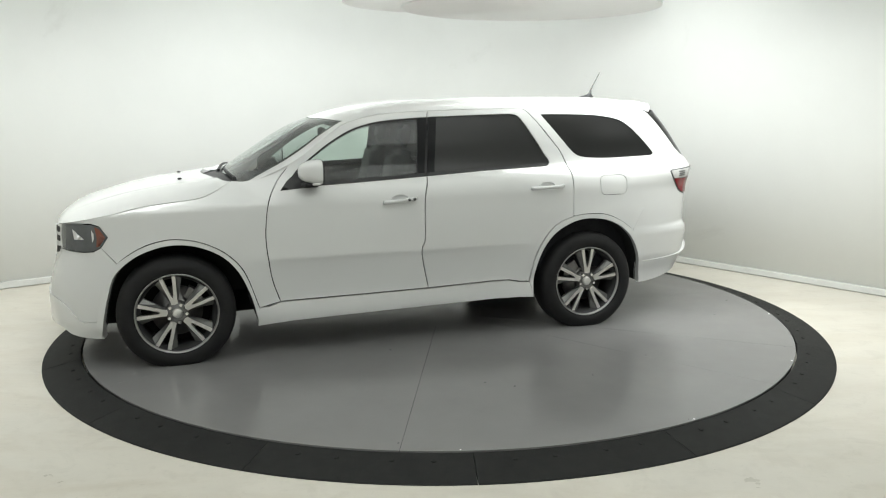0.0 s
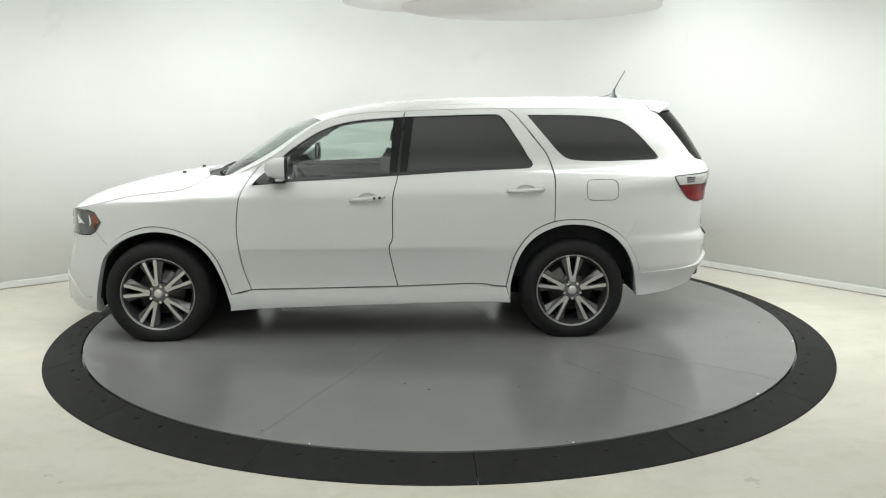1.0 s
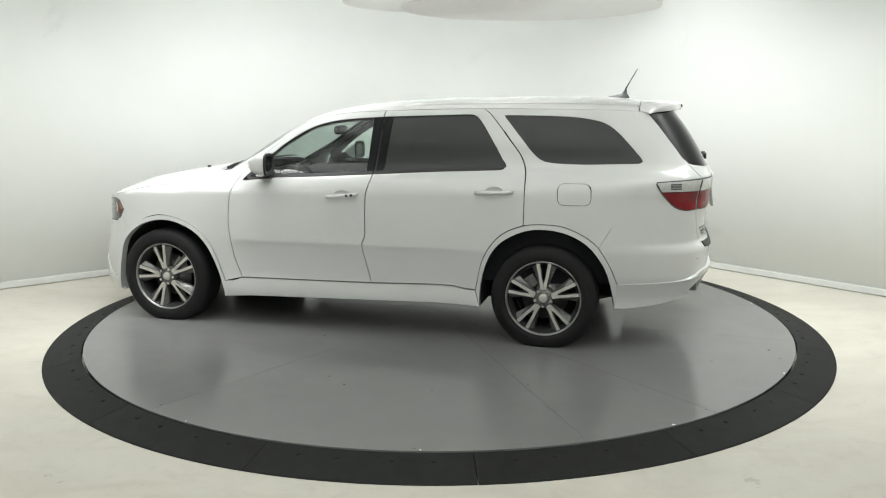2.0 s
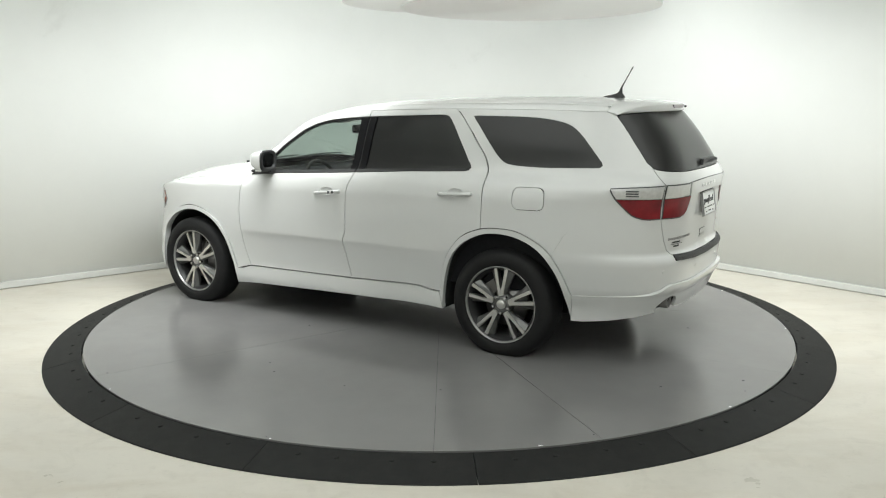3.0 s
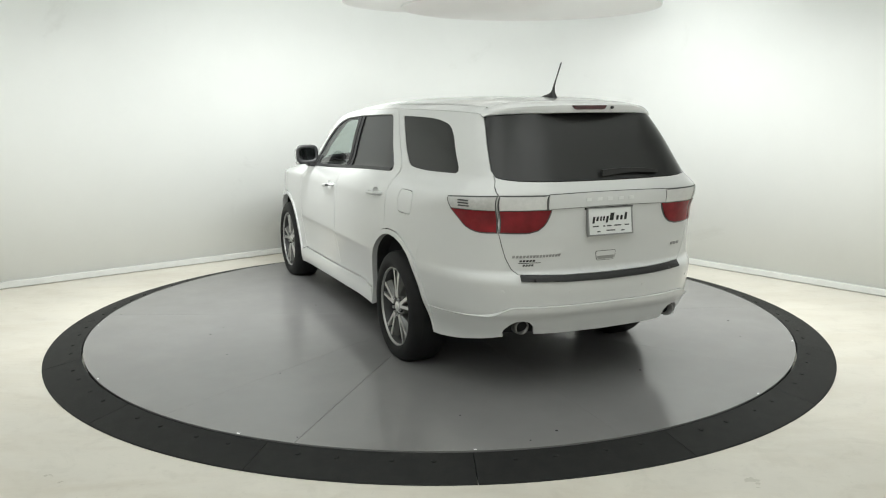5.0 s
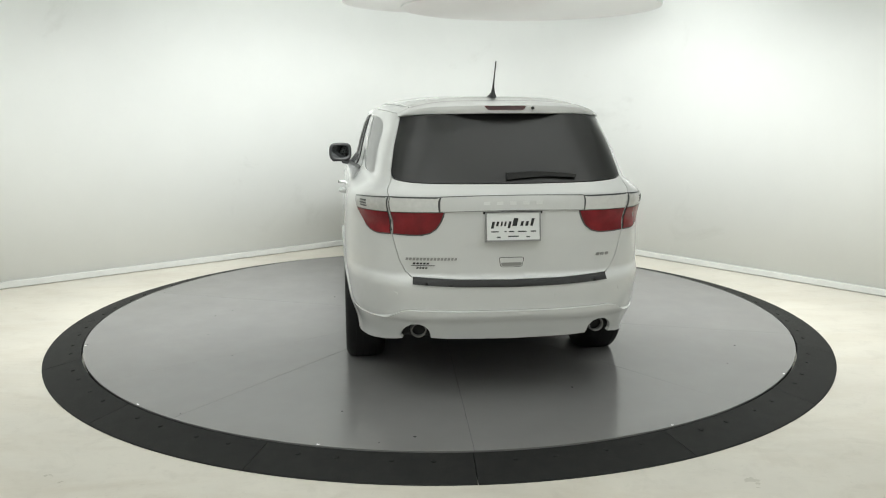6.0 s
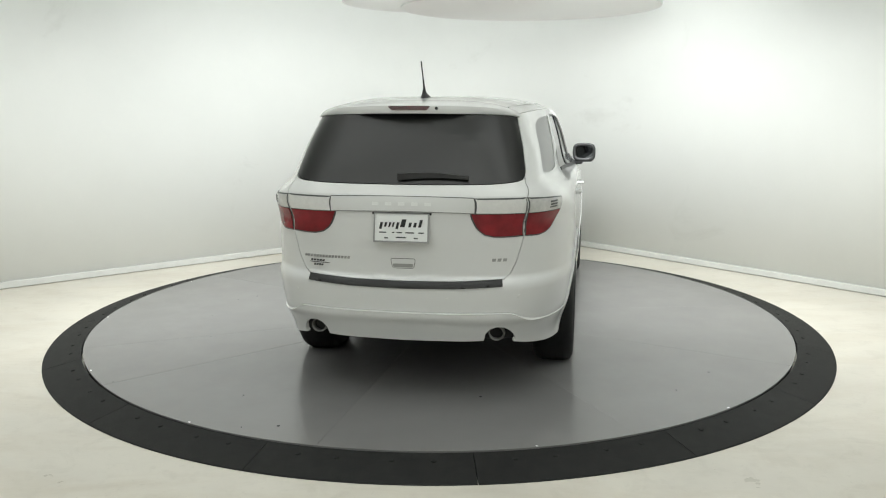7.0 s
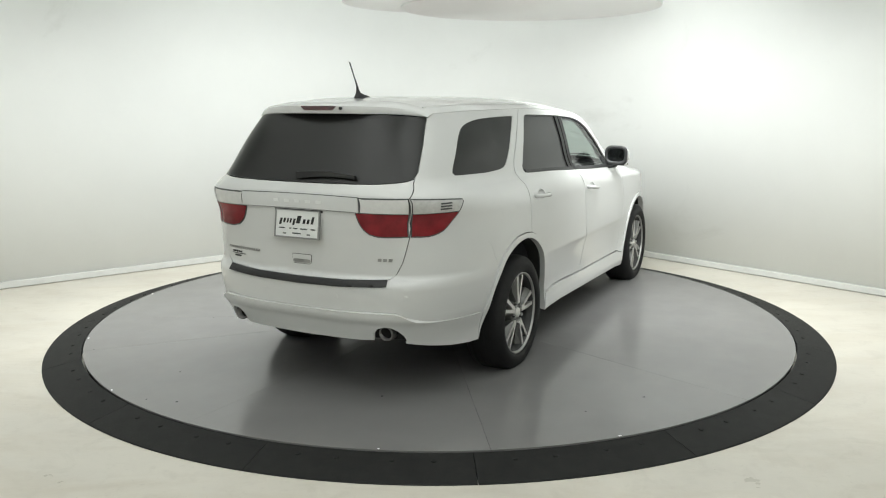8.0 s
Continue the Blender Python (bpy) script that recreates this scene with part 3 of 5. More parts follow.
from mathutils.geometry import delaunay_2d_cdt


def panel(name, outline, surface, mat, parent, mirror=False, gap=0.003, depth=0.018, lift=0.0, holes=(), grid=0.05, label="",
          out_dir=None, crown=None):
    """A sheet cut from a surface along an outline, with its edge turned in by depth. Mirrored: on the car's other side."""
    loops = [inset(outline, gap)] + [inset(h, -gap * 0.5) for h in holes]
    pts, edges = [], []
    for lp in loops:
        base = len(pts)
        pts += [Vector(p) for p in lp]
        edges += [(base + i, base + (i + 1) % len(lp)) for i in range(len(lp))]
    nb = len(pts)
    xs, ys = [p[0] for p in loops[0]], [p[1] for p in loops[0]]
    arr = np.array([tuple(p) for p in pts])
    gx = math.floor(min(xs) / grid) * grid
    while gx < max(xs):
        gy = math.floor(min(ys) / grid) * grid
        while gy < max(ys):
            if within(loops[0], gx, gy) and not any(within(h, gx, gy) for h in loops[1:]):
                if np.min((arr[:, 0] - gx) ** 2 + (arr[:, 1] - gy) ** 2) > (0.45 * grid) ** 2:
                    pts.append(Vector((gx, gy)))
            gy += grid
        gx += grid
    vo, _, fo, *_ = delaunay_2d_cdt(pts, edges, [], 0, 1e-6)
    tris = []
    for f in fo:
        cx, cy = sum(vo[i][0] for i in f) / len(f), sum(vo[i][1] for i in f) / len(f)
        if within(loops[0], cx, cy) and not any(within(h, cx, cy) for h in loops[1:]):
            tris.append(list(f))
    place, normal = [], []
    for v in vo:
        p = surface(v[0], v[1])
        e = 0.004
        n = (surface(v[0] + e, v[1]) - surface(v[0] - e, v[1])).cross(surface(v[0], v[1] + e) - surface(v[0], v[1] - e)).normalized()
        ref = out_dir if out_dir is not None else Vector((p.x * 0.3, p.y, 0.0))
        if n.dot(ref) < 0:
            n = -n
        up = lift
        base = n
        if crown:
            up += crown(v[0], v[1])
            e = 0.0015
            tu, tv = (surface(v[0] + e, v[1]) - p) / e, (surface(v[0], v[1] + e) - p) / e
            du = (crown(v[0] + e, v[1]) - crown(v[0] - e, v[1])) / (2 * e)
            dv = (crown(v[0], v[1] + e) - crown(v[0], v[1] - e)) / (2 * e)
            n = (n - tu * (du / max(tu.length_squared, 1e-6)) - tv * (dv / max(tv.length_squared, 1e-6))).normalized()
        place.append(p + base * up)
        normal.append(n)
    verts = list(place)
    faces, custom = [], []
    flip = -1 if mirror else 1
    for f in tris:
        a, b, c = (place[i] for i in f[:3])
        if (b - a).cross(c - a).length < 1.2e-5:
            continue
        if (b - a).cross(c - a).dot(normal[f[0]]) < 0:
            f = f[::-1]
        faces.append(f)
        custom.append([normal[i] for i in f])
    # the turned-in rim
    use = {}
    for f in faces:
        for i in range(len(f)):
            e = (f[i], f[(i + 1) % len(f)])
            if (e[1], e[0]) in use:
                use.pop((e[1], e[0]))
            else:
                use[e] = True
    rim = []
    low = {}
    for a, b in use:
        for i in (a, b):
            if i not in low:
                low[i] = len(verts)
                verts.append(place[i] - normal[i] * depth)
        rim.append([b, a, low[a], low[b]])
    for q in rim:
        a, b, c = verts[q[0]], verts[q[1]], verts[q[2]]
        n = (b - a).cross(c - a).normalized()
        faces.append(q)
        custom.append([n] * 4)
    if mirror:
        verts = [Vector((v.x, -v.y, v.z)) for v in verts]
        faces = [f[::-1] for f in faces]
        custom = [[Vector((n.x, -n.y, n.z)) for n in c[::-1]] for c in custom]
    me = bpy.data.meshes.new(name)
    me.from_pydata([tuple(v) for v in verts], [], faces)
    me.materials.append(mat)
    me.update()
    for p in me.polygons:
        p.use_smooth = True
    me.normals_split_custom_set([tuple(n) for c in custom for n in c])
    ob = new(name, me)
    ob.parent = parent
    if label:
        tagged(ob, label)
    return ob


def both(name, outline, surface, mat, parent, **kw):
    return [panel(name, outline, surface, mat, parent, mirror=m, **kw) for m in (False, True)]


def xz(pts):
    return [at_x(x, z) for x, z in pts]


def yz(pts):
    return [at_y(y, z) for y, z in pts]


def mirrored_tail(path):
    """A path on the tail from its side to its middle, carried on to the other side."""
    return list(path) + [(2.4 + 2 * S_REAR - s, z) for s, z in reversed(path)]


def mirrored_nose(path):
    return list(path) + [(-2 * X_FRONT - 2 * S_FRONT - s, z) for s, z in reversed(path)]


# ---- lines of the body, as (length, height) on the side ----
FENDER_GAP = spline([(0.751, 1.297), (0.831, 1.199), (0.888, 1.099), (0.914, 0.995), (0.927, 0.826), (0.911, 0.656), (0.888, 0.525), (0.842, 0.385)])
DOOR_GAP = spline([(-0.293, 1.670), (-0.280, 1.62), (-0.262, 1.42), (-0.234, 1.201), (-0.215, 1.13), (-0.199, 1.049), (-0.195, 0.884), (-0.194, 0.76),
                   (-0.168, 0.689), (-0.193, 0.547), (-0.226, 0.405)])
REAR_GAP = spline([(-1.037, 1.686), (-1.088, 1.65), (-1.171, 1.557), (-1.255, 1.453), (-1.330, 1.354), (-1.368, 1.255), (-1.377, 1.161), (-1.375, 0.881)])
RAIL = [(x, TOP_EDGE(x)) for x in np.linspace(0.751, -0.293, 40)]
RAIL_REAR = [(x, TOP_EDGE(x)) for x in np.linspace(-0.293, -1.037, 26)]
ROOF_SIDE = [(x, TOP_EDGE(x)) for x in np.linspace(-1.037, -2.15, 36)]
SILL_FRONT = [(0.842, 0.385), (0.286, 0.391), (-0.226, 0.399)]
SILL_REAR = [(-0.226, 0.399), (-0.736, 0.415), (-0.861, 0.413), (-0.952, 0.394), (-1.027, 0.391)]
ARCH_F_IN = spline([(1.985, 0.222), (1.962, 0.36), (1.932, 0.492), (1.882, 0.632), (1.762, 0.742), (1.625, 0.80), (1.488, 0.816), (1.352, 0.791), (1.218, 0.723),
                    (1.117, 0.611), (1.042, 0.437), (0.992, 0.241)])
ARCH_F_OUT = spline([(2.012, 0.318), (1.984, 0.46), (1.935, 0.60), (1.873, 0.704), (1.737, 0.80), (1.61, 0.845), (1.50, 0.855), (1.352, 0.828), (1.197, 0.748), (1.078, 0.612), (0.985, 0.352)])
ARCH_R_IN = spline([(-1.060, 0.270), (-1.068, 0.436), (-1.128, 0.631), (-1.228, 0.757), (-1.388, 0.837), (-1.547, 0.851), (-1.707, 0.817), (-1.849, 0.725),
                    (-1.955, 0.56), (-2.015, 0.31)])
ARCH_R_OUT = spline([(-1.027, 0.391), (-1.087, 0.63), (-1.207, 0.797), (-1.367, 0.874), (-1.53, 0.890), (-1.686, 0.869), (-1.867, 0.77), (-1.972, 0.623), (-2.032, 0.479)])
FRONT_WINDOW = chain([(0.735, 1.160), (0.526, 1.175), (0.103, 1.194), (-0.236, 1.212)], [(-0.262, 1.42), (-0.284, 1.625)],
                     spline([(-0.284, 1.625), (-0.042, 1.609), (0.129, 1.588), (0.298, 1.538), (0.467, 1.443), (0.634, 1.318), (0.72, 1.235), (0.735, 1.160)]))
REAR_WINDOW = chain([(-0.236, 1.212), (-0.728, 1.239), (-1.158, 1.257)], spline([(-1.158, 1.257), (-1.205, 1.262), (-1.220, 1.280), (-1.209, 1.305)]),
                    [(-1.209, 1.305), (-1.146, 1.413), (-1.048, 1.565)], spline([(-1.048, 1.565), (-0.995, 1.628), (-0.944, 1.642), (-0.90, 1.642)]),
                    [(-0.90, 1.642), (-0.716, 1.638), (-0.284, 1.625), (-0.262, 1.42)])
QUARTER_WINDOW = chain([(-1.190, 1.638), (-1.295, 1.513), (-1.398, 1.390)], spline([(-1.398, 1.390), (-1.459, 1.335), (-1.54, 1.310), (-1.74, 1.301), (-1.94, 1.305), (-2.10, 1.310)]),
                       spline([(-2.10, 1.310), (-2.150, 1.313), (-2.168, 1.327), (-2.155, 1.350)]),
                       spline([(-2.155, 1.350), (-2.061, 1.454), (-1.98, 1.533), (-1.899, 1.585), (-1.778, 1.614), (-1.616, 1.630), (-1.35, 1.637), (-1.190, 1.638)]))
GATE_EDGE_UP = yz([(0.600, 1.650), (0.631, 1.545), (0.657, 1.44), (0.674, 1.35)])
GATE_EDGE_MID = yz([(0.674, 1.35), (0.689, 1.27), (0.689, 1.208), (0.683, 1.10), (0.682, 1.047), (0.674, 0.985)])
GATE_EDGE_LOW = yz([(0.674, 0.985), (0.665, 0.949), (0.638, 0.851), (0.607, 0.786), (0.572, 0.753)])
BUMPER_TOP = spline(xz([(-1.905, 0.73), (-1.945, 0.81), (-1.985, 0.880), (-2.05, 0.922), (-2.13, 0.945), (-2.25, 0.960), (-2.37, 0.980)]) + yz([(0.74, 0.985), (0.674, 0.985)]))
BUMPER_SEAM = spline(xz([(-2.032, 0.479), (-2.161, 0.485), (-2.30, 0.491), (-2.42, 0.497)]) + yz([(0.705, 0.508), (0.655, 0.536), (0.610, 0.560), (0.5, 0.564), (0.25, 0.559), (0.0, 0.557)]))


HANDLE_FRONT, HANDLE_REAR = (0.104, -0.136, 1.040, 1.064), (-1.029, -1.290, 1.098, 1.110)


def handle_cup(x0, x1, z0, z1, k=1.0):
    """The outline of the hollow behind a door handle."""
    xm, zm = (x0 + x1) / 2, (z0 + z1) / 2 + 0.008
    return [at_x(xm + 0.062 * k * math.cos(2 * math.pi * i / 28), zm + 0.030 * k * math.sin(2 * math.pi * i / 28)) for i in range(28)]


def side_panels():
    door_f = chain(xz(FENDER_GAP), xz(SILL_FRONT), xz(DOOR_GAP[::-1]), xz(RAIL[::-1]))
    both("front_door", door_f, skin, PAINT, CAR, grid=0.028, gap=0.0036, holes=[xz(FRONT_WINDOW), handle_cup(*HANDLE_FRONT)])
    arch_low = [p for p in ARCH_R_OUT if p[0] > -1.375]
    door_r = chain(xz(DOOR_GAP), xz(SILL_REAR), xz(arch_low), xz(REAR_GAP[::-1]), xz(RAIL_REAR[::-1]))
    both("rear_door", door_r, skin, PAINT, CAR, grid=0.028, gap=0.0036, holes=[xz(REAR_WINDOW), handle_cup(*HANDLE_REAR)])
    arch_q = [p for p in ARCH_R_OUT if -1.905 < p[0] < -1.375]
    quarter = chain(xz(REAR_GAP), xz(arch_q), BUMPER_TOP, GATE_EDGE_MID[::-1], GATE_EDGE_UP[::-1], xz(ROOF_SIDE[::-1]))
    fuel = xz(dense(rounded([(-1.604, 1.177), (-1.836, 1.178), (-1.839, 1.028), (-1.607, 1.026)], 0.055, 9), 0.012))
    both("quarter_panel", quarter, skin, PAINT, CAR, grid=0.028, holes=[xz(QUARTER_WINDOW), fuel], gap=0.0022)
    panel("fuel_door", fuel, skin, PAINT, CAR, gap=0.003)
    panel("body_patch", fuel, skin, PAINT, CAR, mirror=True, gap=-0.001)
    hood_gap = spline([(1.90, 1.022), (1.70, 1.066), (1.53, 1.088), (1.35, 1.108), (1.26, 1.135), (1.183, 1.175), (1.122, 1.21)])
    arch_f = [p for p in ARCH_F_OUT if p[0] < 1.874]
    fender = chain(xz(arch_f), xz(FENDER_GAP[::-1]), xz([(0.751, 1.297), (0.85, 1.252), (0.95, 1.217), (1.05, 1.205), (1.122, 1.21)]), xz(hood_gap[::-1]),
                   xz([(1.90, 1.022), (2.0, 0.999), (2.10, 0.974), (2.14, 0.962)]), xz([(2.14, 0.962), (2.018, 0.963), (1.967, 0.948), (1.919, 0.879), (1.966, 0.809)]), xz([(1.966, 0.809), (1.873, 0.704)]))
    both("front_fender", fender, skin, PAINT, CAR, grid=0.025)
    for name, out, inn in (("front_arch_flare", ARCH_F_OUT, ARCH_F_IN), ("rear_arch_flare", ARCH_R_OUT, ARCH_R_IN)):
        both(name, chain(xz(out), xz(inn[::-1])), skin, PAINT, CAR, lift=0.011, depth=0.05, gap=0.003, grid=0.03,
             crown=lambda s, z: 0.028 * ramp(-s, 1.55, 2.1))
    sill = chain(xz([(0.99, 0.351), (0.918, 0.357), (0.842, 0.381)] + [(0.286, 0.387), (-0.226, 0.395)] + [(-0.736, 0.411), (-0.861, 0.409), (-0.952, 0.390), (-1.027, 0.387)]),
                 xz([(-1.060, 0.272), (-0.945, 0.279), (-0.736, 0.283), (0.117, 0.264), (0.776, 0.246), (1.0, 0.230)]))
    both("rocker_panel", sill, skin, PAINT, CAR, lift=0.014, depth=0.07, gap=0.001)
    # windows and the black trim round them
    for m in (False, True):
        pane = chain(xz([(0.735, 1.160), (0.526, 1.175), (0.103, 1.194), (-0.168, 1.208)]), xz([(-0.168, 1.208), (-0.205, 1.618)]),
                     xz(spline([(-0.205, 1.618), (-0.042, 1.609), (0.129, 1.588), (0.298, 1.538), (0.467, 1.443), (0.634, 1.318), (0.72, 1.235)])))
        panel("front_window", pane, skin, CLEAR_GLASS, CAR, mirror=m, lift=-0.012, depth=0.003, gap=-0.004, label="clear front door glass").visible_shadow = False
        trim = chain(xz([(-0.168, 1.208), (-0.229, 1.212)]), xz([(-0.229, 1.212), (-0.256, 1.42), (-0.278, 1.625)]), xz([(-0.278, 1.625), (-0.205, 1.620), (-0.168, 1.208)]))
        panel("pillar_trim", trim, skin, GLOSS_BLACK, CAR, mirror=m, lift=-0.004, depth=0.02, label="gloss black pillar trim")
        trim = chain(xz([(-0.242, 1.212), (-0.305, 1.216)]), xz([(-0.305, 1.216), (-0.355, 1.628)]), xz([(-0.355, 1.628), (-0.289, 1.625), (-0.266, 1.42), (-0.242, 1.212)]))
        panel("pillar_trim", trim, skin, GLOSS_BLACK, CAR, mirror=m, lift=-0.004, depth=0.02, label="gloss black pillar trim")
        panel("rear_window", xz(REAR_WINDOW), skin, TINT_GLASS, CAR, mirror=m, lift=-0.012, depth=0.003, gap=-0.004, label="dark tinted rear door glass")
        panel("quarter_window", xz(QUARTER_WINDOW), skin, TINT_GLASS, CAR, mirror=m, lift=-0.006, depth=0.003, gap=-0.003, label="dark tinted quarter glass")
        for pts in ([(0.735, 1.160), (0.526, 1.175), (0.103, 1.194), (-0.231, 1.212)], [(-0.239, 1.212), (-0.728, 1.239), (-1.158, 1.257), (-1.20, 1.261)]):
            strip = chain(xz([(x, z - 0.004) for x, z in pts]), xz([(x, z + 0.017) for x, z in pts[::-1]]))
            panel("belt_moulding", strip, skin, PLASTIC, CAR, mirror=m, lift=0.004, depth=0.02, gap=0.0, label="black rubber belt moulding")
        # thin dark seals inside the window openings
        for o in (FRONT_WINDOW, REAR_WINDOW, QUARTER_WINDOW):
            o = xz(o)
            panel("window_seal", inset(o, -0.006), skin, PLASTIC, CAR, mirror=m, lift=-0.010, depth=0.012, gap=0.0, holes=[inset(o, 0.008)], grid=0.3,
                  label="thin black rubber window seal")
    # dark inner skins close the joints
    low = chain([at_yf(0.0, 0.30)], xz([(2.0, 0.30)]), xz([p for p in ARCH_F_IN if p[1] > 0.3]), xz([(1.0, 0.30), (-1.06, 0.30)]), xz([p for p in ARCH_R_IN if p[1] > 0.3]),
                xz([(-2.02, 0.36)]), [at_y(0.0, 0.40), at_y(0.0, 1.26)], xz([(-2.2, 1.24), (-1.2, 1.20), (0.7, 1.12), (1.1, 1.02), (1.7, 1.0), (2.0, 0.93)]), [at_yf(0.0, 0.86)])
    both("inner_liner", low, skin, LINER, CAR, lift=-0.026, depth=0.004, gap=0.0, grid=0.08, label="dark inner body liner")
    high = chain(xz([(0.78, 1.13), (0.103, 1.16), (-1.2, 1.22), (-2.2, 1.26)]), yz([(0.66, 1.30), (0.60, 1.60)]), xz([(-2.1, 1.655)]), xz([(x, z - 0.006) for x, z in ROOF_SIDE[::-1]]),
                 xz([(x, z - 0.006) for x, z in RAIL_REAR[::-1]]), xz([(x, z - 0.006) for x, z in RAIL[::-1]]), xz([(0.80, 1.26)]))
    both("inner_frame", high, skin, CABIN, CAR, lift=-0.026, depth=0.004, gap=0.0, grid=0.08, holes=[inset(xz(o), 0.012) for o in (FRONT_WINDOW, REAR_WINDOW, QUARTER_WINDOW)],
         label="dark inner window frames")


def tail_panels():
    low = mirrored_tail(GATE_EDGE_LOW + yz([(0.30, 0.740), (0.0, 0.736)]))
    glass_low = spline(yz([(0.674, 1.35), (0.674, 1.322), (0.640, 1.302), (0.489, 1.289), (0.25, 1.284), (0.0, 1.282)]))
    gate = chain(mirrored_tail(glass_low)[::-1], GATE_EDGE_MID, low, [(2.4 + 2 * S_REAR - s, z) for s, z in GATE_EDGE_MID[::-1]])
    panel("tailgate", gate, skin, PAINT, CAR, grid=0.03, out_dir=Vector((-1, 0, 0)), label="white tailgate")
    win = chain(GATE_EDGE_UP, mirrored_tail(glass_low), [(2.4 + 2 * S_REAR - s, z) for s, z in GATE_EDGE_UP[::-1]], yz([(-0.4, 1.668), (0.0, 1.675), (0.4, 1.668)]))
    panel("tailgate_window", win, skin, TINT_GLASS, CAR, out_dir=Vector((-1, 0, 0.3)), lift=-0.003, depth=0.004, gap=0.003, label="dark tinted tailgate glass")
    edge = inset(win, 0.003)
    panel("glass_band", edge, skin, GLOSS_BLACK, CAR, out_dir=Vector((-1, 0, 0.3)), lift=-0.008, depth=0.004, gap=0.0, holes=[inset(win, 0.035)], grid=0.4, label="black printed band round the glass")
    snug = [(s, z + 0.0040) for s, z in BUMPER_TOP]
    bumper = chain(xz([p for p in ARCH_R_OUT if p[0] < -1.9][::-1]), snug, low, [(2.4 + 2 * S_REAR - s, z) for s, z in snug[::-1]],
                   [(2.4 + 2 * S_REAR - s, z) for s, z in xz([p for p in ARCH_R_OUT if p[0] < -1.9])], mirrored_tail(BUMPER_SEAM)[::-1])
    panel("rear_bumper", bumper, skin, PAINT, CAR, grid=0.03, gap=0.0014, label="white rear bumper")
    notch = yz([(0.632, 0.388), (0.626, 0.420), (0.606, 0.452), (0.575, 0.474), (0.535, 0.479), (0.497, 0.467), (0.470, 0.438), (0.458, 0.390)])
    val_low = xz([(-2.015, 0.300), (-2.088, 0.299), (-2.25, 0.318), (-2.40, 0.345), (-2.50, 0.372)]) + notch + yz([(0.36, 0.385), (0.0, 0.378)])
    val = chain(mirrored_tail(BUMPER_SEAM), mirrored_tail(val_low)[::-1])
    panel("lower_valance", val, skin, PAINT, CAR, gap=-0.001, lift=0.006, depth=0.022, grid=0.02, crown=lambda s, z: 0.017 * ramp(z, 0.475, 0.53) * ramp(1.2 + S_REAR - abs(s - 1.2 - S_REAR), 2.25, 2.6),
          label="white lower rear valance with two exhaust cutouts")
    for s in (1, -1):
        bm = bmesh.new()
        prof = [(0.036, 0.0), (0.042, 0.0), (0.044, 0.01), (0.044, 0.2), (0.036, 0.2)]
        n = 28
        rows = [[bm.verts.new((-2.572 + d, s * 0.53 + r * 1.06 * math.cos(2 * math.pi * k / n), 0.43 + r * math.sin(2 * math.pi * k / n))) for k in range(n)] for r, d in prof]
        for a, b in zip(rows, rows[1:] + rows[:1]):
            for k in range(n):
                bm.faces.new((a[k], a[(k + 1) % n], b[(k + 1) % n], b[k]))
        bmesh.ops.recalc_face_normals(bm, faces=bm.faces)
        tip = part("exhaust_tip", bm, STEEL, CAR, "round steel exhaust tip", True)
        bm = bmesh.new()
        bmesh.ops.create_cone(bm, cap_ends=True, segments=24, radius1=0.037, radius2=0.037, depth=0.01, matrix=pose(-2.525, s * 0.53, 0.43, 0, 90, 0))
        part("bore", bm, LINER, tip)
        bm = bmesh.new()
        prism(bm, [(-2.44, s * 0.54 - 0.12), (-2.34, s * 0.54 - 0.12), (-2.34, s * 0.54 + 0.11), (-2.44, s * 0.54 + 0.11)], 0.385, 0.53)
        part("exhaust_recess", bm, LINER, CAR)
    # step pad along the bumper's top
    pad = chain(mirrored_tail(yz([(0.562, 0.750), (0.30, 0.738), (0.0, 0.734)])), mirrored_tail(yz([(0.566, 0.716), (0.30, 0.703), (0.0, 0.697)]))[::-1])
    panel("step_pad", pad, skin, PLASTIC, CAR, out_dir=Vector((-1, 0, 0.3)), lift=0.008, depth=0.012, gap=0.0, grid=0.014, label="black ribbed bumper step pad")
    for y in (0.662, 0.259, -0.259, -0.662):
        o = [at_y(y + 0.011 * math.cos(2 * math.pi * k / 16), (0.652 if abs(y) > 0.5 else 0.640) + 0.011 * math.sin(2 * math.pi * k / 16)) for k in range(16)]
        panel("sensor_ring", inset(o, -0.0015), skin, CLEAR_LENS, CAR, out_dir=Vector((-1, 0, 0)), lift=0.0012, depth=0.004, gap=0.0, grid=0.03)
        panel("parking_sensor", o, skin, PAINT, CAR, out_dir=Vector((-1, 0, 0)), lift=0.0025, depth=0.006, gap=0.0, grid=0.03)
    # lamps
    def lamp(name, outline, mat, mirror, label="", lift=0.006, depth=0.012, gap=0.002, parent=CAR, grid=0.04):
        return panel(name, outline, skin, mat, parent, mirror=mirror, lift=lift, depth=depth, gap=gap, grid=grid, label=label, out_dir=Vector((-1, 0.8, 0)))

    outer = chain(spline(xz([(-2.268, 1.196), (-2.36, 1.203), (-2.46, 1.209)]) + yz([(0.693, 1.216)])), yz([(0.693, 1.216), (0.687, 1.10), (0.680, 0.995)]),
                  spline(yz([(0.680, 0.995), (0.74, 0.992)]) + xz([(-2.44, 0.998), (-2.386, 1.022), (-2.33, 1.08), (-2.285, 1.14), (-2.262, 1.182), (-2.268, 1.196)])))
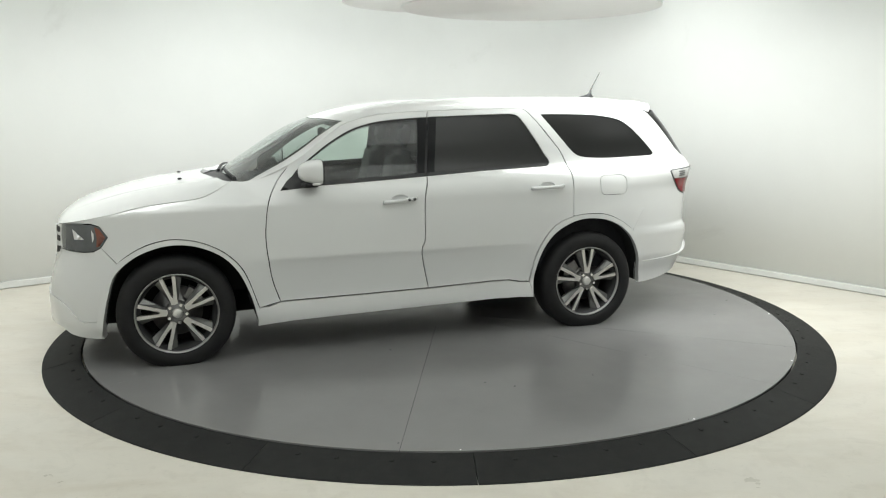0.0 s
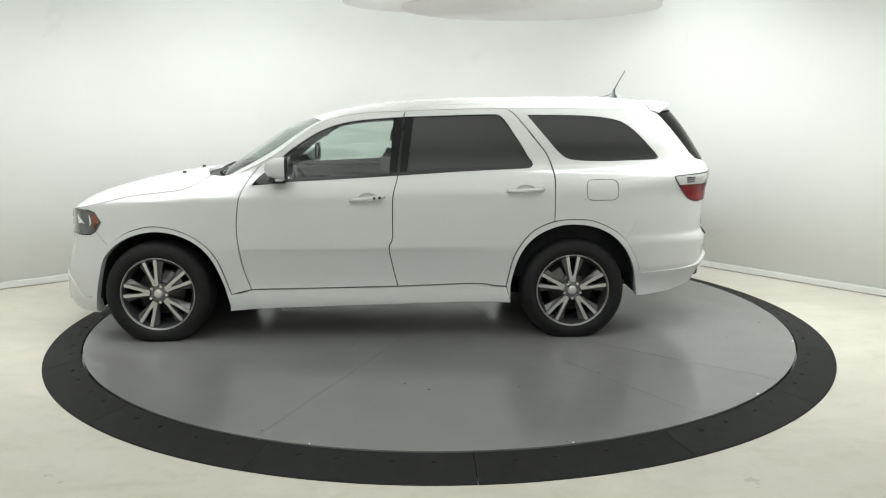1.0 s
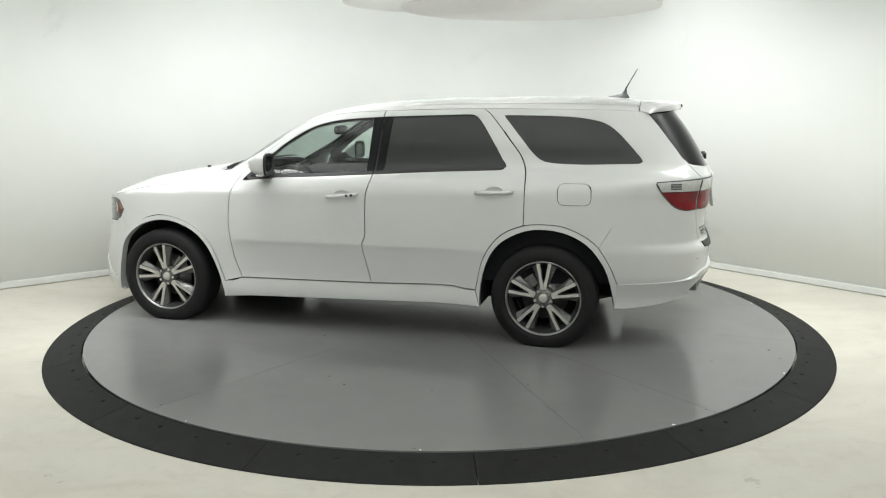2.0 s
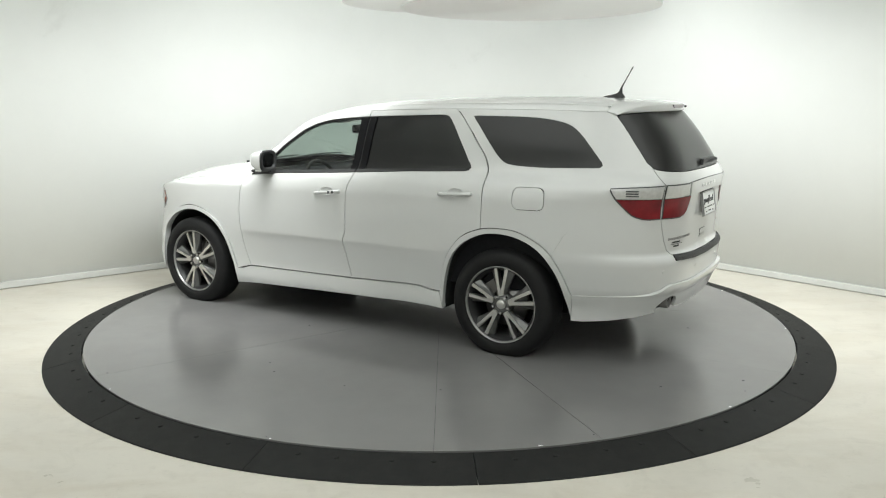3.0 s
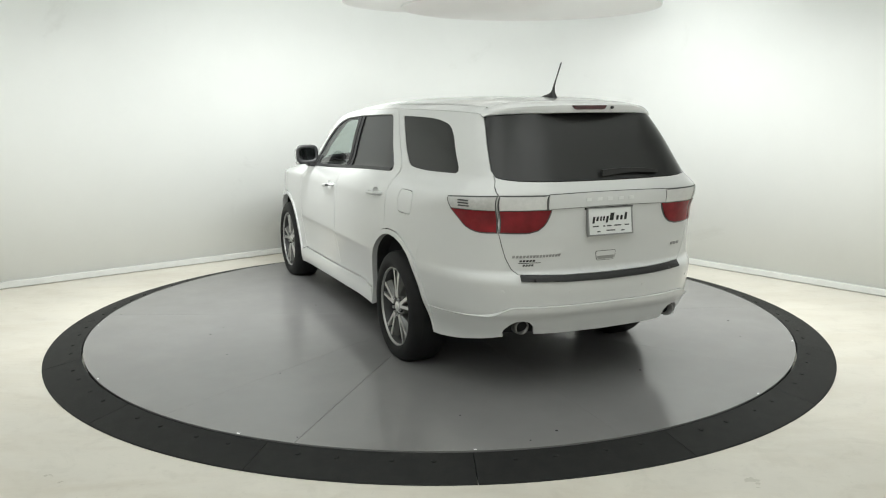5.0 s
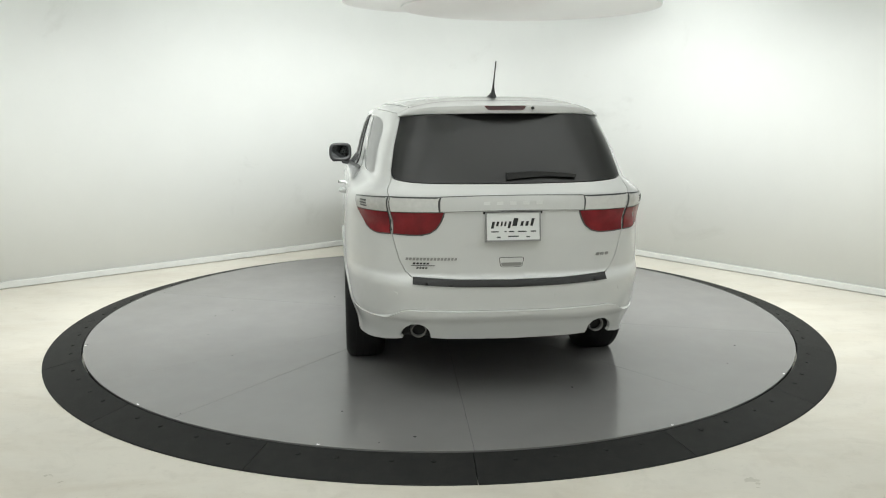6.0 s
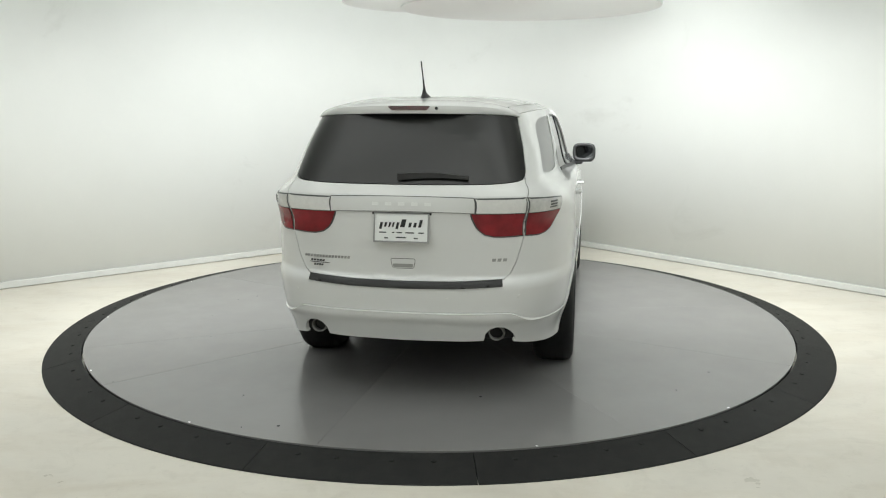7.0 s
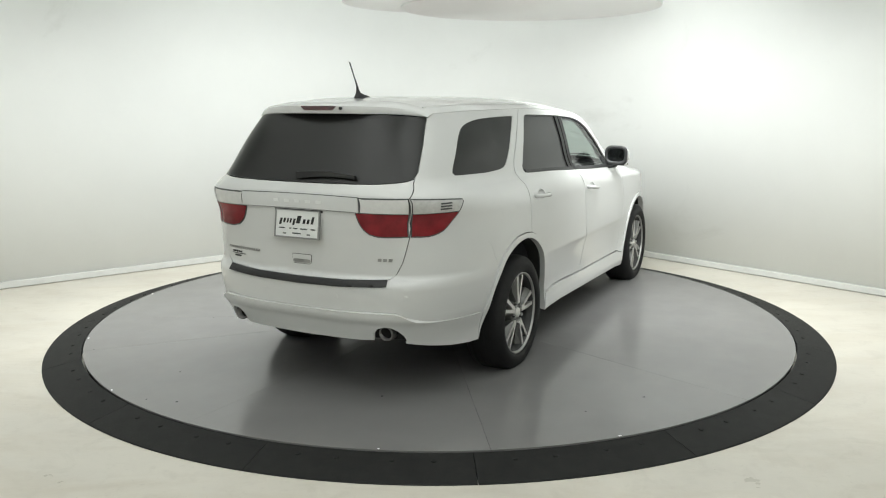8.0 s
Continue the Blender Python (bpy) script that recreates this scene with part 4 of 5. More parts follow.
    inner = chain(yz([(0.685, 1.217), (0.54, 1.216), (0.408, 1.214)]), yz([(0.408, 1.214), (0.412, 1.131), (0.384, 1.126)]),
                  spline(yz([(0.384, 1.126), (0.400, 1.075), (0.430, 1.03), (0.464, 1.005), (0.512, 0.993), (0.60, 0.992), (0.672, 0.995)])), yz([(0.672, 0.995), (0.679, 1.10), (0.685, 1.217)]))

    def cut(o, z0, z1):
        """The part of an outline between two heights."""
        clip = o
        for zz, keep in ((z0, 1), (z1, -1)):
            res = []
            for i in range(len(clip)):
                p, q = clip[i - 1], clip[i]
                a, b = keep * (p[1] - zz), keep * (q[1] - zz)
                if a * b < 0:
                    t = a / (a - b)
                    res.append((p[0] + (q[0] - p[0]) * t, zz))
                if b >= 0:
                    res.append(q)
            clip = res
        return dense(clip)

    for m in (False, True):
        for o, nm in ((outer, "tail_lamp"), (inner, "tailgate_lamp")):
            housing = lamp(nm, o, TRIM_GREY, m, "red and clear rear lamp in dark gasket", lift=0.003, gap=0.0005)
            lamp("red_lens", cut(inset(o, 0.0065), 0.0, 1.127), RED_LENS, m, parent=housing, label="red lens")
            lamp("clear_lens", cut(inset(o, 0.0065), 1.129, 2.0), GREY_LENS if nm == "tail_lamp" else CLEAR_LENS, m, parent=housing, label="clear lens")
            if nm == "tail_lamp":
                for k, dz in enumerate((1.150, 1.165, 1.180)):
                    a, b = at_x(-2.36, dz), at_x(-2.43, dz)
                    lamp("reflector_rib", dense([(a[0], dz - 0.004), (b[0], dz - 0.004), (b[0], dz + 0.004), (a[0], dz + 0.004)]), TRIM_GREY, m, parent=housing, lift=0.0075, depth=0.004, gap=0.0)
    bar = chain(yz([(0.406, 1.214), (0.2, 1.217), (0.0, 1.218), (-0.2, 1.217), (-0.406, 1.214)]), yz([(-0.410, 1.132), (0.0, 1.136), (0.410, 1.132)]))
    # Grey edge drawn round the bar for its joint and the shade under it.
    panel("bar_shade_line", inset(bar, -0.003), skin, TRIM_GREY, CAR, out_dir=Vector((-1, 0, 0)), lift=0.004, depth=0.01, gap=0.0, label="added grey backing for joint and shade lines")
    panel("light_bar", bar, skin, PAINT, CAR, out_dir=Vector((-1, 0, 0)), lift=0.012, depth=0.02, gap=0.001, label="white trim bar above the number plate")
    for k in range(5):
        y = 0.15 - 0.075 * k
        o = dense([at_y(y + 0.018, 1.168), at_y(y - 0.018, 1.168), at_y(y - 0.018, 1.186), at_y(y + 0.018, 1.186)], 0.01)
        panel("letter_bar", o, skin, PLATE_WHITE, CAR, out_dir=Vector((-1, 0, 0)), lift=0.0135, depth=0.004, gap=0.0, grid=0.05)
    # plate
    plate = new("number_plate")
    plate.parent = CAR
    tagged(plate, "white dealer plate in a thin chrome frame")
    plate.matrix_basis = pose(-2.662, 0.0, 1.043, 0, 8, 0)
    bm = bmesh.new()
    box(bm, -0.004, -0.153, -0.080, 0.006, 0.153, 0.080)
    part("plate_sheet", bm, PLATE_WHITE, plate)
    for nm, y0, z0, y1, z1 in (("frame_top", -0.158, 0.076, 0.158, 0.083), ("frame_foot", -0.158, -0.083, 0.158, -0.074), ("frame_side", -0.158, -0.074, -0.151, 0.076), ("frame_side", 0.151, -0.074, 0.158, 0.076)):
        bm = bmesh.new()
        box(bm, -0.009, y0, z0, 0.008, y1, z1)
        part(nm, bm, BADGE, plate)

    def bar_sign(name, y, z, w, h, mat, parent=plate, x=-0.0065):
        bm = bmesh.new()
        box(bm, x, y - w / 2, z - h / 2, x + 0.003, y + w / 2, z + h / 2)
        return part(name, bm, mat, parent)

    y = 0.128
    for w, z0, z1 in ((0.024, -0.008, 0.030), (0.021, 0.004, 0.030), (0.016, 0.004, 0.030), (0.016, 0.004, 0.030), (0.022, -0.008, 0.030), (0.042, 0.004, 0.048),
                      (0.024, 0.004, 0.030), (0.024, 0.004, 0.030), (0.025, 0.004, 0.046)):
        bm = bmesh.new()
        lean = 0.25 * (z1 - z0)
        prism(bm, [(y, z0), (y - lean, z1), (y - w * 0.62 - lean, z1), (y - w * 0.62, z0)], 0.0, 0.003)
        bmesh.ops.recalc_face_normals(bm, faces=bm.faces)
        part("letter_bar", bm, INK, plate).matrix_basis = Matrix(((0, 0, 1, -0.0065), (1, 0, 0, 0), (0, 1, 0, 0), (0, 0, 0, 1)))
        y -= w + 0.0045
    for y, w in ((0.105, 0.04), (0.045, 0.012), (0.01, 0.03), (-0.05, 0.05), (-0.115, 0.03)):
        bar_sign("letter_bar", y, -0.027, w, 0.007, TRIM_GREY)
    bar_sign("letter_bar", 0.0, -0.054, 0.06, 0.007, TRIM_GREY)
    for y in (0.085, -0.085):
        bar_sign("letter_bar", y, -0.058, 0.022, 0.007, TRIM_GREY)
    bm = bmesh.new()
    box(bm, -2.648, -0.17, 1.115, -2.60, 0.17, 1.128)
    part("plate_light_recess", bm, LINER, CAR)
    # handle pocket, badges and stickers
    o = rounded(yz([(0.071, 0.860), (-0.071, 0.860), (-0.060, 0.807), (0.060, 0.807)]), 0.012)
    # Added backing: its rim paints the pocket's joint and shade line in grey.
    panel("handle_shade_line", inset(o, -0.003), skin, TRIM_GREY, CAR, out_dir=Vector((-1, 0, 0)), lift=0.0015, depth=0.006, gap=0.0, label="added grey backing for joint and shade lines")
    panel("handle_pocket", o, skin, PAINT, CAR, out_dir=Vector((-1, 0, 0)), lift=0.003, depth=0.01, gap=0.0, label="tailgate handle pocket")
    o = rounded(yz([(0.062, 0.832), (-0.062, 0.832), (-0.056, 0.811), (0.056, 0.811)]), 0.006)
    panel("handle_grip", o, skin, BADGE, CAR, out_dir=Vector((-1, 0, 0)), lift=0.0045, depth=0.004, gap=0.0, label="grey tailgate handle grip")
    for y0, y1, z0, z1, count, mat, nm in ((0.605, 0.312, 0.850, 0.865, 15, BADGE, "badge_letter"), (-0.500, -0.590, 0.855, 0.872, 3, BADGE, "badge_letter"),
                                           (0.565, 0.470, 0.827, 0.837, 5, INK, "sticker_bar"), (0.590, 0.440, 0.818, 0.821, 1, INK, "sticker_bar"), (0.545, 0.480, 0.800, 0.811, 4, TRIM_GREY, "sticker_bar")):
        step = (y1 - y0) / count
        for k in range(count):
            a, b = y0 + step * (k + 0.12), y0 + step * (k + 0.80 if count > 1 else 1)
            o = dense([at_y(a, z0), at_y(b, z0), at_y(b - 0.003, z1), at_y(a - 0.003, z1)], 0.02)
            panel(nm, o, skin, mat, CAR, out_dir=Vector((-1, 0, 0)), lift=0.003, depth=0.004, gap=0.0, grid=0.3)
    # wiper
    bm = bmesh.new()
    n = 18
    pts = []
    for k in range(n + 1):
        y = 0.03 - 0.40 * k / n
        p = skin(*at_y(y, 1.318 + 0.012 * math.sin(math.pi * k / n)))
        pts.append((p + Vector((-0.014, 0, 0.004)), 0.016 * (1 - 0.6 * k / n) + 0.003))
    rows = []
    for p, r in pts:
        rows.append([bm.verts.new(p + Vector((-0.008, 0, -r))), bm.verts.new(p + Vector((-0.008, 0, r))), bm.verts.new(p + Vector((0.012, 0, r))), bm.verts.new(p + Vector((0.012, 0, -r)))])
    for a, b in zip(rows, rows[1:]):
        for k in range(4):
            bm.faces.new((a[k], a[(k + 1) % 4], b[(k + 1) % 4], b[k]))
    bm.faces.new(rows[0])
    bm.faces.new(rows[-1][::-1])
    bmesh.ops.recalc_face_normals(bm, faces=bm.faces)
    part("rear_wiper", bm, PLASTIC, CAR, "black rear wiper")


def spoiler():
    bm = bmesh.new()
    n = 40
    rows = []
    for k in range(n + 1):
        e = -1 + 2 * k / n
        y = 0.612 * e
        a = abs(e)
        back = -2.425 + 0.22 * a ** 2.2
        front = -2.131
        top_f = roof_skin(front, y * 0.985)
        zu = 1.722 - 0.022 * a ** 2 - 0.045 * a ** 10
        zl = 1.668 - 0.012 * a ** 2 - 0.012 * a ** 8
        sec = [Vector((front, y, top_f.z + 0.002)), Vector((0.55 * front + 0.45 * back, y, 0.5 * (top_f.z + zu) + 0.012 * (1 - a ** 4))), Vector((back + 0.02, y, zu + 0.004)), Vector((back + 0.003, y, zu - 0.006)),
               Vector((back, y, 0.5 * (zu + zl))), Vector((back + 0.006, y, zl + 0.004)), Vector((back + 0.02, y, zl)), Vector((back + 0.05, y * 0.98, zl + 0.004)), Vector((front, y * 0.98, zl + 0.0))]
        rows.append([bm.verts.new(v) for v in sec])
    for a, b in zip(rows, rows[1:]):
        for i in range(len(a)):
            j = (i + 1) % len(a)
            bm.faces.new((a[i], a[j], b[j], b[i]))
    bm.faces.new(rows[0])
    bm.faces.new(rows[-1][::-1])
    bmesh.ops.recalc_face_normals(bm, faces=bm.faces)
    ob = part("roof_spoiler", bm, PAINT, CAR, "white roof spoiler", True)
    ob.modifiers.new("edge", "EDGE_SPLIT").split_angle = radians(40)
    bm = bmesh.new()
    ring = rounded([(0.130, 1.713), (-0.122, 1.713), (-0.100, 1.689), (0.105, 1.689)], 0.01)
    f = [bm.verts.new((-2.4285 + 0.09 * (abs(y) / 0.6) ** 2, y, z)) for y, z in ring]
    g = [bm.verts.new((-2.41, y, z)) for y, z in ring]
    bm.faces.new(f)
    for i in range(len(f)):
        bm.faces.new((f[i], f[(i + 1) % len(f)], g[(i + 1) % len(f)], g[i]))
    bmesh.ops.recalc_face_normals(bm, faces=bm.faces)
    part("stop_lamp", bm, DARK_RED, CAR, "dark red high stop lamp")
    bm = bmesh.new()
    bmesh.ops.create_cone(bm, cap_ends=True, segments=14, radius1=0.010, radius2=0.008, depth=0.012, matrix=pose(-2.427, -0.157, 1.700, 0, -90, 0))
    part("washer_nozzle", bm, PLASTIC, CAR)


def top_panels():
    left = [(x, top_y(x) - 0.002) for x in np.linspace(1.05, -2.125, 114)]
    rear = [(-2.125, y) for y in np.linspace(0.61, -0.61, 30)]
    inner_x = np.linspace(1.05, 0.33, 28)
    inner = [(x, top_y(x) - 0.075 + 0.02 * ramp(x, 0.6, 0.98)) for x in inner_x]
    head = [(0.33 + 0.127 * (1 - (y / inner[-1][1]) ** 2), y) for y in np.linspace(inner[-1][1], -inner[-1][1], 30)]
    roof = chain(left, rear, [(x, -y) for x, y in left[::-1]], [(x, -y) for x, y in inner], head[::-1], inner[::-1])
    panel("roof", roof, roof_skin, PAINT, CAR, out_dir=Vector((0.0, 0, 1)), gap=0.0, label="white roof and windscreen pillars")
    foot = [(1.16 - 0.11 * (y / inner[0][1]) ** 2, y) for y in np.linspace(inner[0][1], -inner[0][1], 30)]
    shield = chain(foot, [(x, -y) for x, y in inner], head[::-1], inner[::-1])
    ob = panel("windscreen", shield, roof_skin, SHIELD_GLASS, CAR, out_dir=Vector((0.5, 0, 1)), gap=0.003, lift=-0.004, depth=0.005, label="clear windscreen")
    ob.visible_shadow = False
    panel("windscreen_band", inset(shield, 0.002), roof_skin, GLOSS_BLACK, CAR, out_dir=Vector((0.5, 0, 1)), gap=0.0, lift=-0.011, depth=0.004, grid=0.5, holes=[inset(shield, 0.045)], label="black printed band of the windscreen")
    liner = [(x, y * 0.95) for x, y in chain(left, rear, [(x, -y) for x, y in left[::-1]]) if x < 0.28]
    panel("headliner", dense(liner, 0.06), roof_skin, HEADLINER, CAR, out_dir=Vector((0.0, 0, 1)), lift=-0.045, depth=0.01, gap=0.0, grid=0.12, label="grey cloth headliner")
    # hood
    edge = [(x, hood_y(x)) for x in np.linspace(1.122, 2.262, 70)]
    nose = [(2.262 + 0.02 * (1 - (y / edge[-1][1]) ** 2), y) for y in np.linspace(edge[-1][1], -edge[-1][1], 20)]
    wide = edge[0][1]
    back = [(1.29 - 0.168 * (abs(y) / wide) ** 1.6, y) for y in np.linspace(-wide, wide, 34)]
    hood = chain(edge, nose, [(x, -y) for x, y in edge[::-1]], back)
    panel("hood", hood, hood_skin, PAINT, CAR, out_dir=Vector((0.2, 0, 1)), gap=0.007, depth=0.03, label="white engine hood")
    # cowl
    bm = bmesh.new()
    rows = []
    for k in range(31):
        y = -0.73 + 1.46 * k / 30
        a = hood_skin(1.31 - 0.168 * (abs(y) / 0.80) ** 1.6, y) + Vector((0, 0, -0.035))
        b = roof_skin(1.14 - 0.11 * (y / 0.74) ** 2, max(min(y, 0.74), -0.74)) + Vector((0, 0, -0.012))
        b.y = y
        rows.append([bm.verts.new(a.lerp(b, t) + Vector((0, 0, -0.02 * math.sin(math.pi * t)))) for t in (0, 0.25, 0.5, 0.75, 1)])
    for a, b in zip(rows, rows[1:]):
        for i in range(4):
            bm.faces.new((a[i], a[i + 1], b[i + 1], b[i]))
    part("cowl", bm, PLASTIC, CAR, "black plastic cowl", True).modifiers.new("thick", "SOLIDIFY").thickness = 0.006
    for y0, y1 in ((0.62, -0.02), (-0.05, -0.58)):
        bm = bmesh.new()
        rows = []
        for k in range(21):
            t = k / 20
            y = y0 + (y1 - y0) * t
            p = roof_skin(1.16 - 0.10 * (abs(y) / 0.74) ** 2 - 0.04 * t, y) + Vector((0, 0, 0.014))
            r = 0.008 * (1 - 0.6 * t) + 0.002
            rows.append([bm.verts.new(p + Vector((dx * r, 0, dz * r))) for dx, dz in ((-1, -1), (1, -1), (1, 1), (-1, 1))])
        for a, b in zip(rows, rows[1:]):
            for i in range(4):
                bm.faces.new((a[i], a[(i + 1) % 4], b[(i + 1) % 4], b[i]))
        bm.faces.new(rows[0])
        bm.faces.new(rows[-1][::-1])
        bmesh.ops.recalc_face_normals(bm, faces=bm.faces)
        part("wiper", bm, PLASTIC, CAR, "black windscreen wiper")
    for y in (0.30, -0.30):
        p = hood_skin(1.45, y)
        bm = bmesh.new()
        bmesh.ops.create_cube(bm, size=1, matrix=Matrix.Translation(p + Vector((0, 0, 0.006))) @ Matrix.Diagonal((0.03, 0.022, 0.014, 1)))
        bmesh.ops.bevel(bm, geom=bm.edges[:], offset=0.004, segments=2, affect="EDGES")
        part("washer_jet", bm, PLASTIC, CAR)
    # low roof rails
    for s in (1, -1):
        bm = bmesh.new()
        rows = []
        for k in range(41):
            x = -0.35 - 1.75 * k / 40
            y = s * (top_y(x) - 0.085)
            p = roof_skin(x, y)
            h = 0.003 * min(1, 6 * min(k, 40 - k) / 40 + 0.2)
            rows.append([bm.verts.new(p + Vector((0, dy, dz))) for dy, dz in ((-0.012, -0.003), (-0.007, h), (0.007, h), (0.012, -0.003))])
        for a, b in zip(rows, rows[1:]):
            for i in range(3):
                bm.faces.new((a[i], a[i + 1], b[i + 1], b[i]))
        bm.faces.new(rows[0])
        bm.faces.new(rows[-1][::-1])
        bmesh.ops.recalc_face_normals(bm, faces=bm.faces)
        part("roof_rail", bm, PAINT, CAR)
        q = roof_skin(-2.12, s * (top_y(-2.12) - 0.075))
        bm = bmesh.new()
        bmesh.ops.create_cube(bm, size=1, matrix=Matrix.Translation(q + Vector((0, 0, 0.002))) @ Matrix.Diagonal((0.022, 0.016, 0.008, 1)))
        part("rail_cap", bm, PAINT, CAR)
    # antenna
    bm = bmesh.new()
    foot = roof_skin(-1.95, 0)
    prof = [(-0.004, 0.088, 0.028, -0.005), (0.009, 0.078, 0.024, -0.012), (0.018, 0.046, 0.018, -0.036), (0.030, 0.020, 0.012, -0.052), (0.048, 0.011, 0.009, -0.060), (0.07, 0.007, 0.006, -0.064)]
    rows = []
    for h, lx, ly, dx in prof:
        rows.append([bm.verts.new(foot + Vector((dx + 0.01 + lx * math.cos(2 * math.pi * k / 20), ly * math.sin(2 * math.pi * k / 20), h))) for k in range(20)])
    for t in (0.35, 0.7, 1.0):
        h = 0.07 + 0.145 * t
        rows.append([bm.verts.new(foot + Vector((-0.054 - 0.081 * t + 0.004 * math.cos(2 * math.pi * k / 20), 0.004 * math.sin(2 * math.pi * k / 20), h))) for k in range(20)])
    for a, b in zip(rows, rows[1:]):
        for k in range(20):
            bm.faces.new((a[k], a[(k + 1) % 20], b[(k + 1) % 20], b[k]))
    bm.faces.new(rows[-1])
    bmesh.ops.recalc_face_normals(bm, faces=bm.faces)
    part("antenna", bm, PLASTIC, CAR, "short black roof antenna", True)


def nose_panels():
    seam = xz([p for p in ARCH_F_OUT if p[0] > 1.876])
    top = xz([(1.873, 0.704), (1.966, 0.809), (2.014, 0.782), (2.086, 0.774), (2.189, 0.779)]) + [at_yf(0.50, 0.79), at_yf(0.45, 0.70), at_yf(0.25, 0.672), at_yf(0.0, 0.668)]
    low = spline(xz([(2.012, 0.318), (2.114, 0.314), (2.171, 0.368), (2.222, 0.426)]) + [at_yf(0.55, 0.46), at_yf(0.3, 0.47), at_yf(0.0, 0.47)])
    bumper = chain(seam, mirrored_nose(top), [(-2 * X_FRONT - 2 * S_FRONT - s, z) for s, z in seam[::-1]], mirrored_nose(low)[::-1])
    panel("front_bumper", bumper, skin, PAINT, CAR, gap=0.0022, label="white front bumper", grid=0.04)
    lip_low = spline(xz([(1.985, 0.196), (2.06, 0.197), (2.12, 0.205), (2.18, 0.230)]) + [at_yf(0.62, 0.270), at_yf(0.4, 0.285), at_yf(0.0, 0.285)])
    panel("front_lip", chain(mirrored_nose(xz([(1.985, 0.316)]) + low), mirrored_nose(lip_low)[::-1]), skin, PAINT, CAR, lift=0.008, depth=0.05, gap=0.001, grid=0.04,
          crown=lambda s, z: (0.02 * ramp(-z, -0.38, -0.28) + 0.03 * ramp(-z, -0.28, -0.21)) * ramp(-s, 2.05, 2.4), label="white front chin lip")
    grille = chain(mirrored_nose([at_yf(0.45, 0.89), at_yf(0.0, 0.90)]), mirrored_nose([at_yf(0.45, 0.70), at_yf(0.0, 0.67)])[::-1])
    panel("grille", grille, skin, PLASTIC, CAR, out_dir=Vector((1, 0, 0)), lift=-0.02, depth=0.01, gap=0.0, label="black front grille")
    for o in ([(0.44, 0.80), (-0.44, 0.80), (-0.44, 0.775), (0.44, 0.775)], [(0.014, 0.91), (-0.014, 0.91), (-0.014, 0.675), (0.014, 0.675)], [(0.46, 0.905), (0.425, 0.905), (0.425, 0.70), (0.46, 0.70)], [(-0.425, 0.905), (-0.46, 0.905), (-0.46, 0.70), (-0.425, 0.70)]):
        panel("grille_bar", dense([at_yf(y, z) for y, z in o]), skin, PAINT, CAR, out_dir=Vector((1, 0, 0)), lift=0.006, depth=0.03, gap=0.0, label="white grille bar")
    hl = spline(xz([(2.018, 0.961), (1.967, 0.946), (1.922, 0.879), (1.966, 0.811), (2.014, 0.784)]))
    lamp = chain(xz([(2.217, 0.951), (2.12, 0.959)]), hl, xz([(2.086, 0.776), (2.189, 0.781)]) + [at_yf(0.60, 0.79), at_yf(0.585, 0.87), at_yf(0.60, 0.945)])
    slots = [[(0.570, 0.925), (0.455, 0.922), (0.45, 0.888), (0.558, 0.885)], [(0.556, 0.864), (0.44, 0.857), (0.44, 0.820), (0.566, 0.826)],
             [(0.575, 0.796), (0.462, 0.782), (0.452, 0.735), (0.548, 0.755)]]
    for m in (False, True):
        corner = chain([at_yf(y, z) for y, z in ((0.597, 0.942), (0.582, 0.87), (0.597, 0.792), (0.56, 0.745), (0.50, 0.70), (0.452, 0.69), (0.452, 0.932))])
        panel("grille_corner", corner, skin, PAINT, CAR, mirror=m, lift=0.003, depth=0.02, gap=0.0, out_dir=Vector((1, 0.3, 0)), label="white grille corner")
        for o in slots:
            panel("grille_slot", dense(rounded([at_yf(y, z) for y, z in o], 0.012), 0.02), skin, LINER, CAR, mirror=m, lift=0.0055, depth=0.004, gap=0.0, out_dir=Vector((1, 0.3, 0)), label="dark grille slot")
    for m in (False, True):
        house = panel("headlamp", lamp, skin, SMOKE_LENS, CAR, mirror=m, lift=0.002, depth=0.02, gap=0.003, out_dir=Vector((1, 0.6, 0)), label="smoked headlamp with amber corner")
        amber = chain(xz([(1.995, 0.945), (1.968, 0.933), (1.932, 0.878), (1.968, 0.822), (1.99, 0.815)]), xz([(1.984, 0.88)]))
        panel("amber_lens", amber, skin, AMBER_LENS, house, mirror=m, lift=0.0045, depth=0.004, gap=0.0, out_dir=Vector((1, 0.6, 0)), label="amber corner lens")
        for pts in ([(2.135, 0.922), (2.065, 0.862), (2.128, 0.856)], [(2.016, 0.925), (2.003, 0.90), (2.003, 0.865), (2.014, 0.845)]):
            panel("reflector", dense(xz(pts), 0.02), skin, CLEAR_LENS, house, mirror=m, lift=0.0045, depth=0.004, gap=0.0, out_dir=Vector((1, 0.6, 0)), label="bright lamp reflector")


def wheel_wells():
    for path, x0 in ((ARCH_F_IN, 1.51), (ARCH_R_IN, -1.53)):
        for s in (1, -1):
            bm = bmesh.new()
            rows = []
            for inner in (False, True):
                rows.append([bm.verts.new((x, s * (0.52 if inner else skin(*at_x(x, max(z, 0.28))).y - 0.03), z)) for x, z in path])
            for a, b in zip(rows, rows[1:]):
                for k in range(len(a) - 1):
                    bm.faces.new((a[k], a[k + 1], b[k + 1], b[k]))
            bm.faces.new(rows[-1])
            part("wheel_well", bm, LINER, CAR, "dark wheel well liner", True)


side_panels()
tail_panels()
spoiler()
top_panels()
nose_panels()
wheel_wells()


